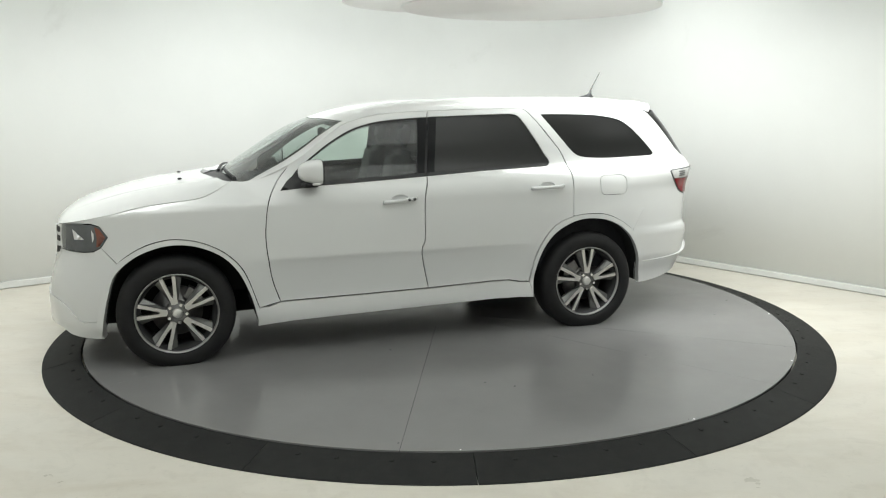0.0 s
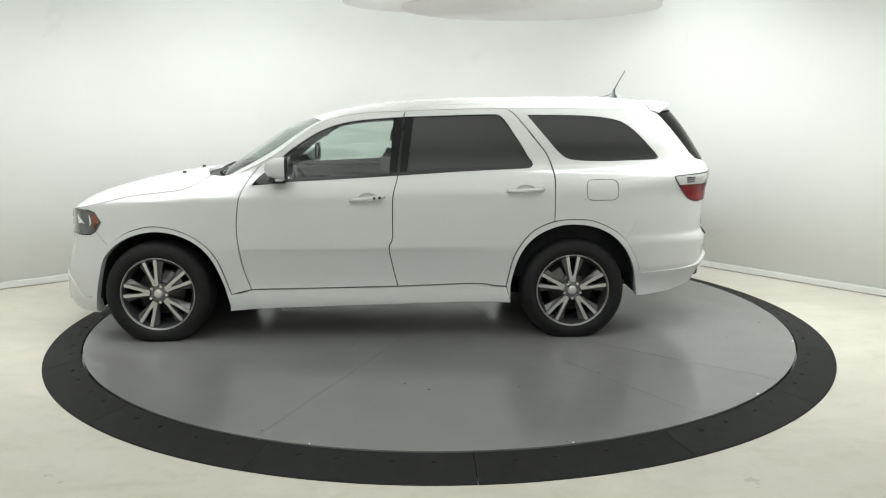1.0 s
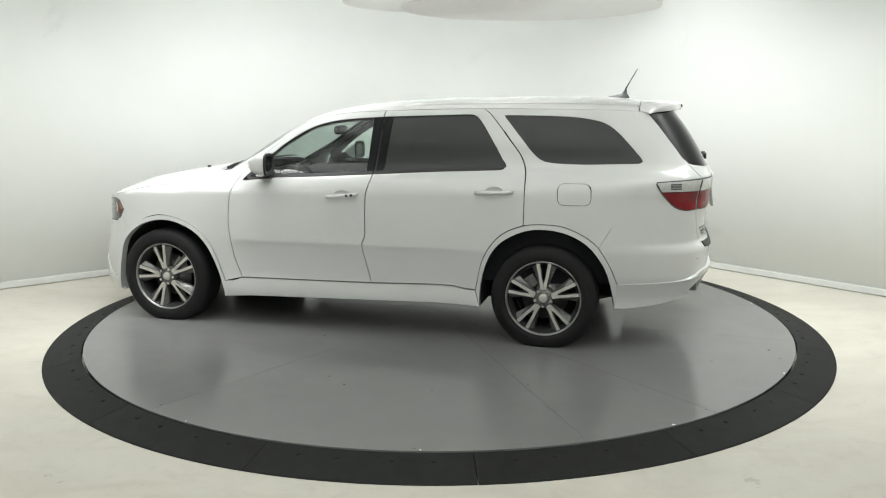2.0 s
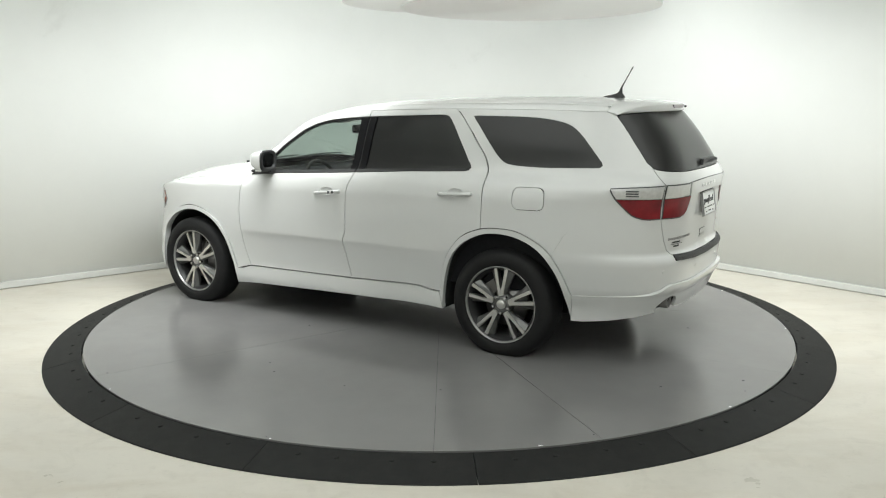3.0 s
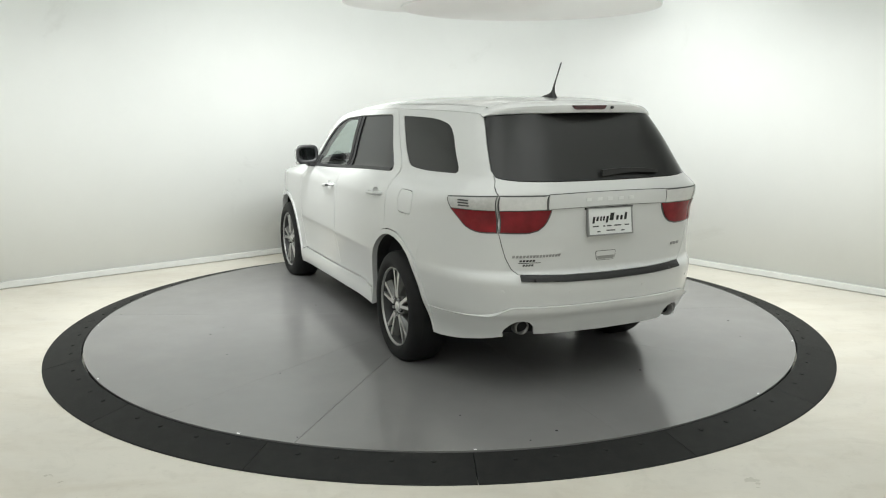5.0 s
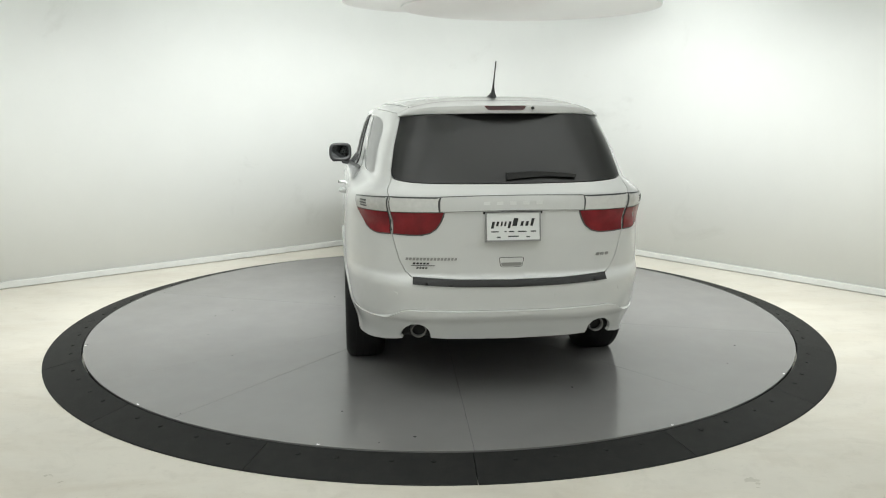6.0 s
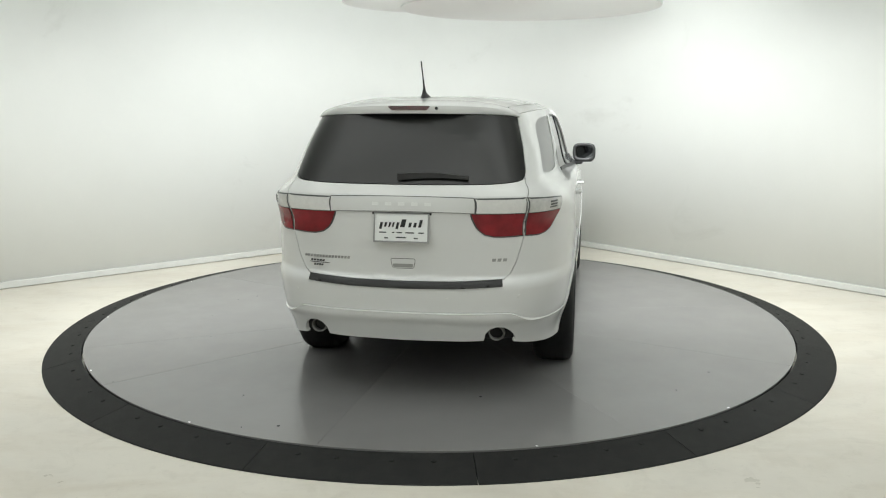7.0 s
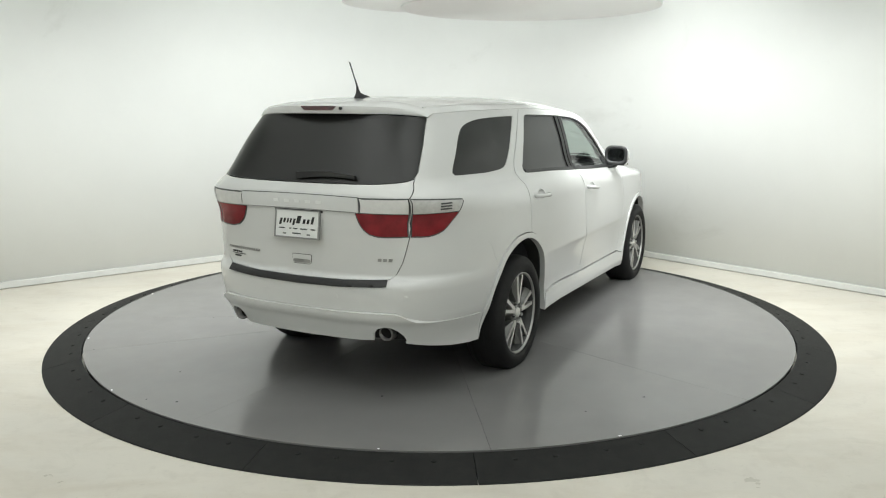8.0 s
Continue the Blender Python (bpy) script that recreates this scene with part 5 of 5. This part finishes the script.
# ---- wheels, mirrors, handles, underside, cabin ----
def revolve(bm, prof, n=64, flat=None):
    """Turns a profile of (radius, y) round the y axis. flat: the lowest z that is kept."""
    rows = []
    for r, y in prof:
        row = []
        for k in range(n):
            w = 2 * math.pi * k / n
            z = r * math.sin(w)
            row.append(bm.verts.new((r * math.cos(w), y, max(z, flat) if flat is not None else z)))
        rows.append(row)
    for a, b in zip(rows, rows[1:]):
        for k in range(n):
            bm.faces.new((a[k], a[(k + 1) % n], b[(k + 1) % n], b[k]))
    bmesh.ops.recalc_face_normals(bm, faces=bm.faces)
    return rows


def slab(bm, pts, y0, y1):
    """A plate over an outline in (x, z) from y0 out to y1."""
    if area2(pts) < 0:
        pts = pts[::-1]
    lo = [bm.verts.new((x, y0, z)) for x, z in pts]
    hi = [bm.verts.new((x, y1, z)) for x, z in pts]
    bm.faces.new(hi[::-1])
    bm.faces.new(lo)
    for i in range(len(pts)):
        bm.faces.new((lo[i], hi[i], hi[(i + 1) % len(pts)], lo[(i + 1) % len(pts)]))
    bmesh.ops.recalc_face_normals(bm, faces=bm.faces)


def polar(r, deg):
    return (r * math.cos(radians(deg)), r * math.sin(radians(deg)))


def wheel(x, side, turn, steer):
    """A wheel whose outer face looks along +y, set at the axle; side -1: the car's other flank."""
    z = 0.356
    root = new("wheel")
    root.parent = CAR
    tagged(root, "five double-spoke alloy wheel with black tyre")
    root.matrix_basis = pose(x, side * 0.818, z, 0, 0, (0 if side > 0 else 180) + steer)
    bm = bmesh.new()
    prof = [(0.262, -0.12), (0.30, -0.133), (0.345, -0.128), (0.377, -0.10), (0.3838, -0.06), (0.3845, 0.0), (0.3838, 0.06), (0.377, 0.098), (0.365, 0.113), (0.345, 0.126), (0.320, 0.133), (0.298, 0.132),
            (0.282, 0.126), (0.272, 0.116), (0.262, 0.11)]
    revolve(bm, prof, 96, flat=-z)
    tyre = part("tyre", bm, TYRE, root, "black low-profile tyre", True)
    for yy in (-0.066, -0.022, 0.022, 0.066):
        bm = bmesh.new()
        revolve(bm, [(0.3848, yy - 0.004), (0.3852, yy), (0.3848, yy + 0.004)], 96, flat=-z)
        part("tread_groove", bm, LINER, tyre, "dark tread groove")
    bm = bmesh.new()
    revolve(bm, [(0.262, -0.12), (0.235, -0.11), (0.232, 0.06), (0.248, 0.095), (0.256, 0.106)], 72)
    part("barrel", bm, BARREL, root, "dark grey rim barrel", True)
    bm = bmesh.new()
    revolve(bm, [(0.257, 0.100), (0.261, 0.112), (0.2645, 0.117), (0.2705, 0.117), (0.2715, 0.112), (0.268, 0.108)], 96)
    part("rim_lip", bm, LIP, root, "grey machined rim lip", True)
    bm = bmesh.new()
    revolve(bm, [(0.01, -0.02), (0.168, -0.02), (0.168, 0.012), (0.10, 0.012), (0.095, 0.03), (0.01, 0.03)], 48)
    part("brake_disc", bm, STEEL, root, "grey steel brake disc", True)
    bm = bmesh.new()
    a = 140 if side * (1 if x > 0 else -1) > 0 else 40
    slab(bm, [polar(0.11, a - 25), polar(0.185, a - 22), polar(0.19, a), polar(0.185, a + 22), polar(0.11, a + 25), polar(0.10, a)], -0.04, 0.045)
    part("brake_caliper", bm, STEEL, root, "grey brake caliper")
    bm = bmesh.new()
    revolve(bm, [(0.232, -0.10), (0.01, -0.10)], 48)
    part("wheel_back", bm, LINER, root)
    for k in range(5):
        d = turn + 72 * k
        ca, sa = math.cos(radians(d)), math.sin(radians(d))

        def rl(r, l):
            """Radius along the pair's middle line and sideways from it."""
            return (r * ca - l * sa, r * sa + l * ca)

        for sgn in (1, -1):
            # bright machined arm of the pair
            bm = bmesh.new()
            pts = [rl(0.060, sgn * 0.0005), rl(0.108, sgn * 0.0005), rl(0.122, sgn * 0.0075), rl(0.170, sgn * 0.0165), rl(0.259, sgn * 0.0300), rl(0.254, sgn * 0.0545),
                   rl(0.160, sgn * 0.0365), rl(0.100, sgn * 0.0245), rl(0.066, sgn * 0.0205)]
            slab(bm, pts, 0.055, 0.102)
            arm = part("spoke", bm, SILVER, root, "machined silver spoke")
            # dark blade beside it, falling away
            bm = bmesh.new()
            edge = [(rl(0.070, sgn * 0.022), 0.094), (rl(0.100, sgn * 0.0255), 0.098), (rl(0.160, sgn * 0.0375), 0.098), (rl(0.253, sgn * 0.056), 0.098), (rl(0.240, sgn * 0.096), 0.066), (rl(0.135, sgn * 0.050), 0.072)]
            n = len(edge)
            v = [bm.verts.new((p[0], y, p[1])) for p, y in edge]
            w = [bm.verts.new((p[0], 0.045, p[1])) for p, y in edge]
            bm.faces.new(v)
            bm.faces.new(w[::-1])
            for i in range(n):
                bm.faces.new((v[i], v[(i + 1) % n], w[(i + 1) % n], w[i]))
            bmesh.ops.recalc_face_normals(bm, faces=bm.faces)
            part("blade", bm, GUNMETAL, arm, "dark grey painted spoke flank")
    bm = bmesh.new()
    revolve(bm, [(0.001, 0.088), (0.066, 0.088), (0.078, 0.070), (0.078, 0.03)], 40)
    part("hub", bm, GUNMETAL, root, "dark grey hub", True)
    bm = bmesh.new()
    revolve(bm, [(0.001, 0.108), (0.022, 0.107), (0.031, 0.103), (0.034, 0.092), (0.034, 0.08)], 32)
    part("hub_cap", bm, SILVER, root, "silver hub cap", True)
    for k in range(5):
        d = turn + 36 + 72 * k
        px, pz = polar(0.0605, d)
        bm = bmesh.new()
        bmesh.ops.create_cone(bm, cap_ends=True, segments=6, radius1=0.0135, radius2=0.011, depth=0.024, matrix=pose(px, 0.096, pz, -90, 0, 0))
        part("lug_nut", bm, CHROME, root, "chrome lug nut")
    return root


wheel(1.521, 1, 78, 0)
wheel(-1.521, 1, 90, 0)
wheel(1.521, -1, 70, 0)
wheel(-1.521, -1, 96, 0)


def tube(bm, pts, r, n=10):
    rows = []
    for i, p in enumerate(pts):
        p = Vector(p)
        t = (Vector(pts[min(i + 1, len(pts) - 1)]) - Vector(pts[max(i - 1, 0)])).normalized()
        u = t.orthogonal().normalized()
        if rows:
            u = (last_u - t * last_u.dot(t)).normalized()
        last_u = u
        v = t.cross(u)
        rr = r[i] if isinstance(r, (list, tuple)) else r
        rows.append([bm.verts.new(p + u * rr * math.cos(2 * math.pi * k / n) + v * rr * math.sin(2 * math.pi * k / n)) for k in range(n)])
    for a, b in zip(rows, rows[1:]):
        for k in range(n):
            bm.faces.new((a[k], a[(k + 1) % n], b[(k + 1) % n], b[k]))
    bm.faces.new(rows[0][::-1])
    bm.faces.new(rows[-1])
    bmesh.ops.recalc_face_normals(bm, faces=bm.faces)


def soft_box(bm, size, centre, r, turn=(0, 0, 0), seg=3):
    bmesh.ops.create_cube(bm, size=1, matrix=Matrix.Diagonal((*size, 1)))
    bmesh.ops.bevel(bm, geom=bm.edges[:], offset=r, segments=seg, affect="EDGES")
    bmesh.ops.transform(bm, matrix=pose(*centre, *turn), verts=bm.verts)


def wing_mirror(s):
    root = new("wing_mirror")
    root.parent = CAR
    tagged(root, "white door mirror on a black foot")
    root.matrix_basis = pose(0.605, s * 0.975, 1.266, 0, 0, s * 6) @ Matrix.Diagonal((1.15, 0.98, 1.16, 1))
    bm = bmesh.new()
    # rounded shell, wider at the back where the glass sits
    rows = []
    n = 28
    for t, k in ((0.0, 0.05), (0.06, 0.45), (0.2, 0.68), (0.5, 0.88), (0.8, 0.97), (1.0, 1.0)):
        x = 0.085 - 0.125 * t
        row = []
        for i in range(n):
            w = 2 * math.pi * i / n
            c, si = math.cos(w), math.sin(w)
            ly = 0.105 * k * math.copysign(abs(c) ** 0.55, c)
            lz = 0.072 * k * math.copysign(abs(si) ** 0.6, si)
            row.append(bm.verts.new((x, s * ly, lz + 0.006)))
        rows.append(row)
    for a, b in zip(rows, rows[1:]):
        for i in range(n):
            bm.faces.new((a[i], a[(i + 1) % n], b[(i + 1) % n], b[i]))
    bm.faces.new(rows[0])
    bmesh.ops.recalc_face_normals(bm, faces=bm.faces)
    part("shell", bm, PAINT, root, "white mirror shell", True)
    bm = bmesh.new()
    o, q = [], []
    for i in range(n):
        w = 2 * math.pi * i / n
        c, si = math.cos(w), math.sin(w)
        ly, lz = math.copysign(abs(c) ** 0.55, c), math.copysign(abs(si) ** 0.6, si)
        o.append([bm.verts.new((-0.040, s * 0.106 * ly, 0.073 * lz + 0.006)), bm.verts.new((-0.050, s * 0.103 * ly, 0.070 * lz + 0.006)), bm.verts.new((-0.050, s * 0.080 * ly, 0.049 * lz + 0.008)), bm.verts.new((-0.034, s * 0.078 * ly, 0.047 * lz + 0.008))])
    for i in range(n):
        a, b = o[i], o[(i + 1) % n]
        for k in range(3):
            bm.faces.new((a[k], a[k + 1], b[k + 1], b[k]))
    bmesh.ops.recalc_face_normals(bm, faces=bm.faces)
    part("bezel", bm, PLASTIC, root, "black mirror bezel", True)
    bm = bmesh.new()
    f = [bm.verts.new((-0.040, s * 0.085 * math.copysign(abs(math.cos(2 * math.pi * i / n)) ** 0.55, math.cos(2 * math.pi * i / n)), 0.052 * math.copysign(abs(math.sin(2 * math.pi * i / n)) ** 0.6, math.sin(2 * math.pi * i / n)) + 0.006)) for i in range(n)]
    g = [bm.verts.new(v.co + Vector((0.004, 0, 0))) for v in f]
    bm.faces.new(f if s < 0 else f[::-1])
    bm.faces.new(g)
    bmesh.ops.recalc_face_normals(bm, faces=bm.faces)
    part("mirror_glass", bm, MIRROR, root, "mirror glass")
    bm = bmesh.new()
    soft_box(bm, (0.10, 0.13, 0.035), (0.0, -s * 0.075, -0.075), 0.012, (s * 8, 0, 0))
    part("foot", bm, PLASTIC, root, "black mirror foot")
    bm = bmesh.new()
    soft_box(bm, (0.10, 0.13, 0.016), (0.015, s * 0.01, -0.062), 0.007)
    part("lower_trim", bm, PLASTIC, root, "black lower mirror trim")
    bm = bmesh.new()
    soft_box(bm, (0.055, 0.13, 0.014), (-0.005, s * 0.02, -0.060), 0.006)
    part("signal_lens", bm, CLEAR_LENS, root, "clear turn signal lens")
    # black sail plate on the door
    plate = chain(xz([(0.812, 1.146), (0.60, 1.163)]), xz([(0.60, 1.163), (0.64, 1.26), (0.70, 1.250), (0.765, 1.20), (0.812, 1.146)]))
    panel("sail_plate", plate, skin, PLASTIC, CAR, mirror=s < 0, lift=0.006, depth=0.02, gap=0.0, label="black mirror mount")


def door_handle(x0, x1, z0, z1, s, lock):
    root = new("door_handle")
    root.parent = CAR
    tagged(root, "white pull handle")
    n = 16
    bm = bmesh.new()
    pts, rad = [], []
    for k in range(n + 1):
        t = k / n
        x, z = x0 + (x1 - x0) * t, z0 + (z1 - z0) * t
        lift = 0.036 * min(1, 5 * t, 5 * (1 - t)) ** 0.6
        pts.append((x, s * (half(x, z) + lift - 0.006), z))
        rad.append(0.0135)
    tube(bm, pts, rad, 12)
    part("grip", bm, PAINT, root, "white handle grip", True)
    if lock:
        for t, r in ((0.72, 0.010), (0.88, 0.011)):
            x, z = x0 + (x1 - x0) * t, z0 + (z1 - z0) * t
            bm = bmesh.new()
            bmesh.ops.create_cone(bm, cap_ends=True, segments=16, radius1=r, radius2=r * 0.8, depth=0.010, matrix=pose(x, s * (half(x, z) + 0.046), z, 90, 0, 0))
            part("lock", bm, TRIM_GREY, root, "small grey lock button")
    # scooped pocket behind the grip
    xm, zm = (x0 + x1) / 2, (z0 + z1) / 2 + 0.008
    panel("pocket", handle_cup(x0, x1, z0, z1), skin, PAINT, root, mirror=s < 0, lift=-0.001, depth=0.002, gap=0.0, grid=0.008,
          crown=lambda a, b: -0.018 * max(0.0, 1 - (((a + xm) / 0.062) ** 2 + ((b - zm) / 0.030) ** 2)) ** 0.6)


for s in (1, -1):
    wing_mirror(s)
    door_handle(*HANDLE_FRONT, s, s > 0)
    door_handle(*HANDLE_REAR, s, False)


def underside():
    bm = bmesh.new()
    prism(bm, [(-1.85, -0.52), (2.15, -0.52), (2.15, 0.52), (-1.85, 0.52)], 0.25, 0.40)
    part("underbody", bm, LINER, CAR, "dark underbody")
    bm = bmesh.new()
    prism(bm, [(-1.0, -0.88), (0.95, -0.88), (0.95, 0.88), (-1.0, 0.88)], 0.275, 0.42)
    part("floor_pan", bm, LINER, CAR, "dark floor pan")
    bm = bmesh.new()
    prism(bm, [(-2.36, -0.60), (-2.05, -0.78), (-2.05, 0.78), (-2.36, 0.60)], 0.40, 0.60)
    part("rear_floor", bm, LINER, CAR)
    for x in (-1.521, 1.521):
        bm = bmesh.new()
        tube(bm, [(x, -0.72, 0.35), (x, -0.4, 0.33), (x, 0.0, 0.32), (x, 0.4, 0.33), (x, 0.72, 0.35)], 0.035)
        part("axle", bm, LINER, CAR, "dark axle beam")
    for s in (1, -1):
        bm = bmesh.new()
        tube(bm, [(-2.42, s * 0.53, 0.43), (-2.2, s * 0.53, 0.40), (-1.9, s * 0.47, 0.30), (-1.2, s * 0.3, 0.25), (0.2, s * 0.2, 0.24)], 0.032)
        part("exhaust_pipe", bm, DARK_STEEL, CAR, "grey exhaust pipe", True)


def seat(x, y, back_h=0.62, width=0.50, head=True):
    root = new("seat")
    root.parent = CAR
    tagged(root, "black leather car seat")
    root.matrix_basis = pose(x, y, 0.62)
    bm = bmesh.new()
    soft_box(bm, (0.52, width, 0.16), (0.06, 0, 0.08), 0.05, (0, -6, 0))
    part("cushion", bm, SEAT, root, "", True)
    bm = bmesh.new()
    soft_box(bm, (0.14, width, back_h), (-0.24, 0, 0.14 + back_h / 2), 0.055, (0, -14, 0))
    part("backrest", bm, SEAT, root, "", True)
    if head:
        bm = bmesh.new()
        soft_box(bm, (0.09, 0.26, 0.17), (-0.34, 0, 0.24 + back_h), 0.04, (0, -10, 0))
        part("headrest", bm, SEAT, root, "", True)
        for d in (-0.06, 0.06):
            bm = bmesh.new()
            tube(bm, [(-0.315, d, 0.10 + back_h), (-0.335, d, 0.20 + back_h)], 0.006)
            part("headrest_post", bm, CABIN, root)


def cabin():
    bm = bmesh.new()
    prism(bm, [(-2.22, -0.70), (0.9, -0.80), (0.9, 0.80), (-2.22, 0.70)], 0.44, 0.60)
    part("cabin_floor", bm, CABIN, CAR, "black carpeted cabin floor")
    for y in (0.37, -0.37):
        seat(0.12, y)
        seat(-1.72, y * 0.9, 0.50, 0.52)
    for y in (0.42, 0.0, -0.42):
        seat(-0.82, y, 0.58, 0.40)
    bm = bmesh.new()
    rows = []
    for k in range(25):
        y = -0.76 + 1.52 * k / 24
        sec = [(0.62, 0.75), (0.60, 1.00), (0.63, 1.10), (0.72, 1.145 + (0.03 if 0.2 < y < 0.55 else 0)), (0.90, 1.15), (1.02, 1.12), (1.02, 0.70)]
        rows.append([bm.verts.new((x, y, z)) for x, z in sec])
    for a, b in zip(rows, rows[1:]):
        for i in range(len(a) - 1):
            bm.faces.new((a[i], a[i + 1], b[i + 1], b[i]))
    bmesh.ops.recalc_face_normals(bm, faces=bm.faces)
    part("dashboard", bm, CABIN, CAR, "black dashboard", True)
    bm = bmesh.new()
    c = Vector((0.50, 0.37, 1.06))
    ring = [c + Vector((0.07 * math.sin(w), 0.19 * math.cos(w), 0.175 * math.sin(w))) for w in [2 * math.pi * k / 36 for k in range(37)]]
    tube(bm, ring, 0.016, 10)
    wheel_ob = part("steering_wheel", bm, SEAT, CAR, "black steering wheel", True)
    bm = bmesh.new()
    soft_box(bm, (0.05, 0.15, 0.11), (0.51, 0.37, 1.06), 0.02, (0, 20, 0))
    part("airbag_cover", bm, CABIN, wheel_ob)
    for a, b in (((0.50, 0.29, 1.07), (0.505, 0.19, 1.08)), ((0.50, 0.45, 1.07), (0.505, 0.55, 1.08)), ((0.49, 0.37, 1.02), (0.435, 0.37, 0.90))):
        bm = bmesh.new()
        tube(bm, [a, b], 0.012, 8)
        part("wheel_spoke", bm, BADGE, wheel_ob, "grey wheel spoke")
    bm = bmesh.new()
    tube(bm, [(0.53, 0.37, 1.05), (0.70, 0.37, 1.0)], 0.04, 12)
    part("steering_column", bm, CABIN, CAR)
    bm = bmesh.new()
    soft_box(bm, (0.75, 0.22, 0.30), (0.25, 0, 0.72), 0.03)
    part("centre_console", bm, CABIN, CAR, "black centre console")
    bm = bmesh.new()
    soft_box(bm, (0.03, 0.24, 0.075), (0.36, 0.0, 1.50), 0.012)
    part("rear_view_mirror", bm, CABIN, CAR, "black interior mirror")
    for y in (0.36, -0.36):
        bm = bmesh.new()
        soft_box(bm, (0.16, 0.38, 0.018), (0.30, y, 1.585), 0.008, (0, 14, 0))
        part("sun_visor", bm, HEADLINER, CAR, "grey sun visor")
    for s in (1, -1):
        bm = bmesh.new()
        rows = []
        for k in range(31):
            x = 0.82 - 3.1 * k / 30
            zt = 1.163 + 0.6 * BELT_RISE(x) + 0.05 * ramp(-x, -0.7, 1.2)
            y = half(x, 1.10) - 0.10
            if x < -1.6:
                y -= 0.45 * (-1.6 - x) ** 1.5
            rows.append([bm.verts.new((x, s * y, z)) for z in (0.45, 0.75, zt - 0.03)] + [bm.verts.new((x, s * (half(x, zt) - 0.029 if x > -1.75 else y + 0.02), zt - 0.006))])
        for a, b in zip(rows, rows[1:]):
            for i in range(3):
                bm.faces.new((a[i], a[i + 1], b[i + 1], b[i]))
        part("door_lining", bm, CABIN, CAR, "black inner door lining", True)
    bm = bmesh.new()
    prism(bm, [(1.0, -0.78), (1.03, -0.78), (1.03, 0.78), (1.0, 0.78)], 0.35, 1.16)
    part("bulkhead", bm, LINER, CAR)
    bm = bmesh.new()
    prism(bm, [(1.03, -0.72), (2.0, -0.52), (2.0, 0.52), (1.03, 0.72)], 0.86, 0.90)
    part("engine_cover", bm, LINER, CAR)


underside()
cabin()


def motions():
    walk(TABLE, [(t, pose(0, 0, 0, 0, 0, a)) for t, a in TURN])
    rows = []
    for t, a in TURN:
        w = radians(a)
        rows.append((t, pose(CAR_X * math.cos(w) - CAR_Y * math.sin(w), CAR_X * math.sin(w) + CAR_Y * math.cos(w), PLATFORM_Z, 0, 0, a)))
    walk(CAR, rows)


motions()
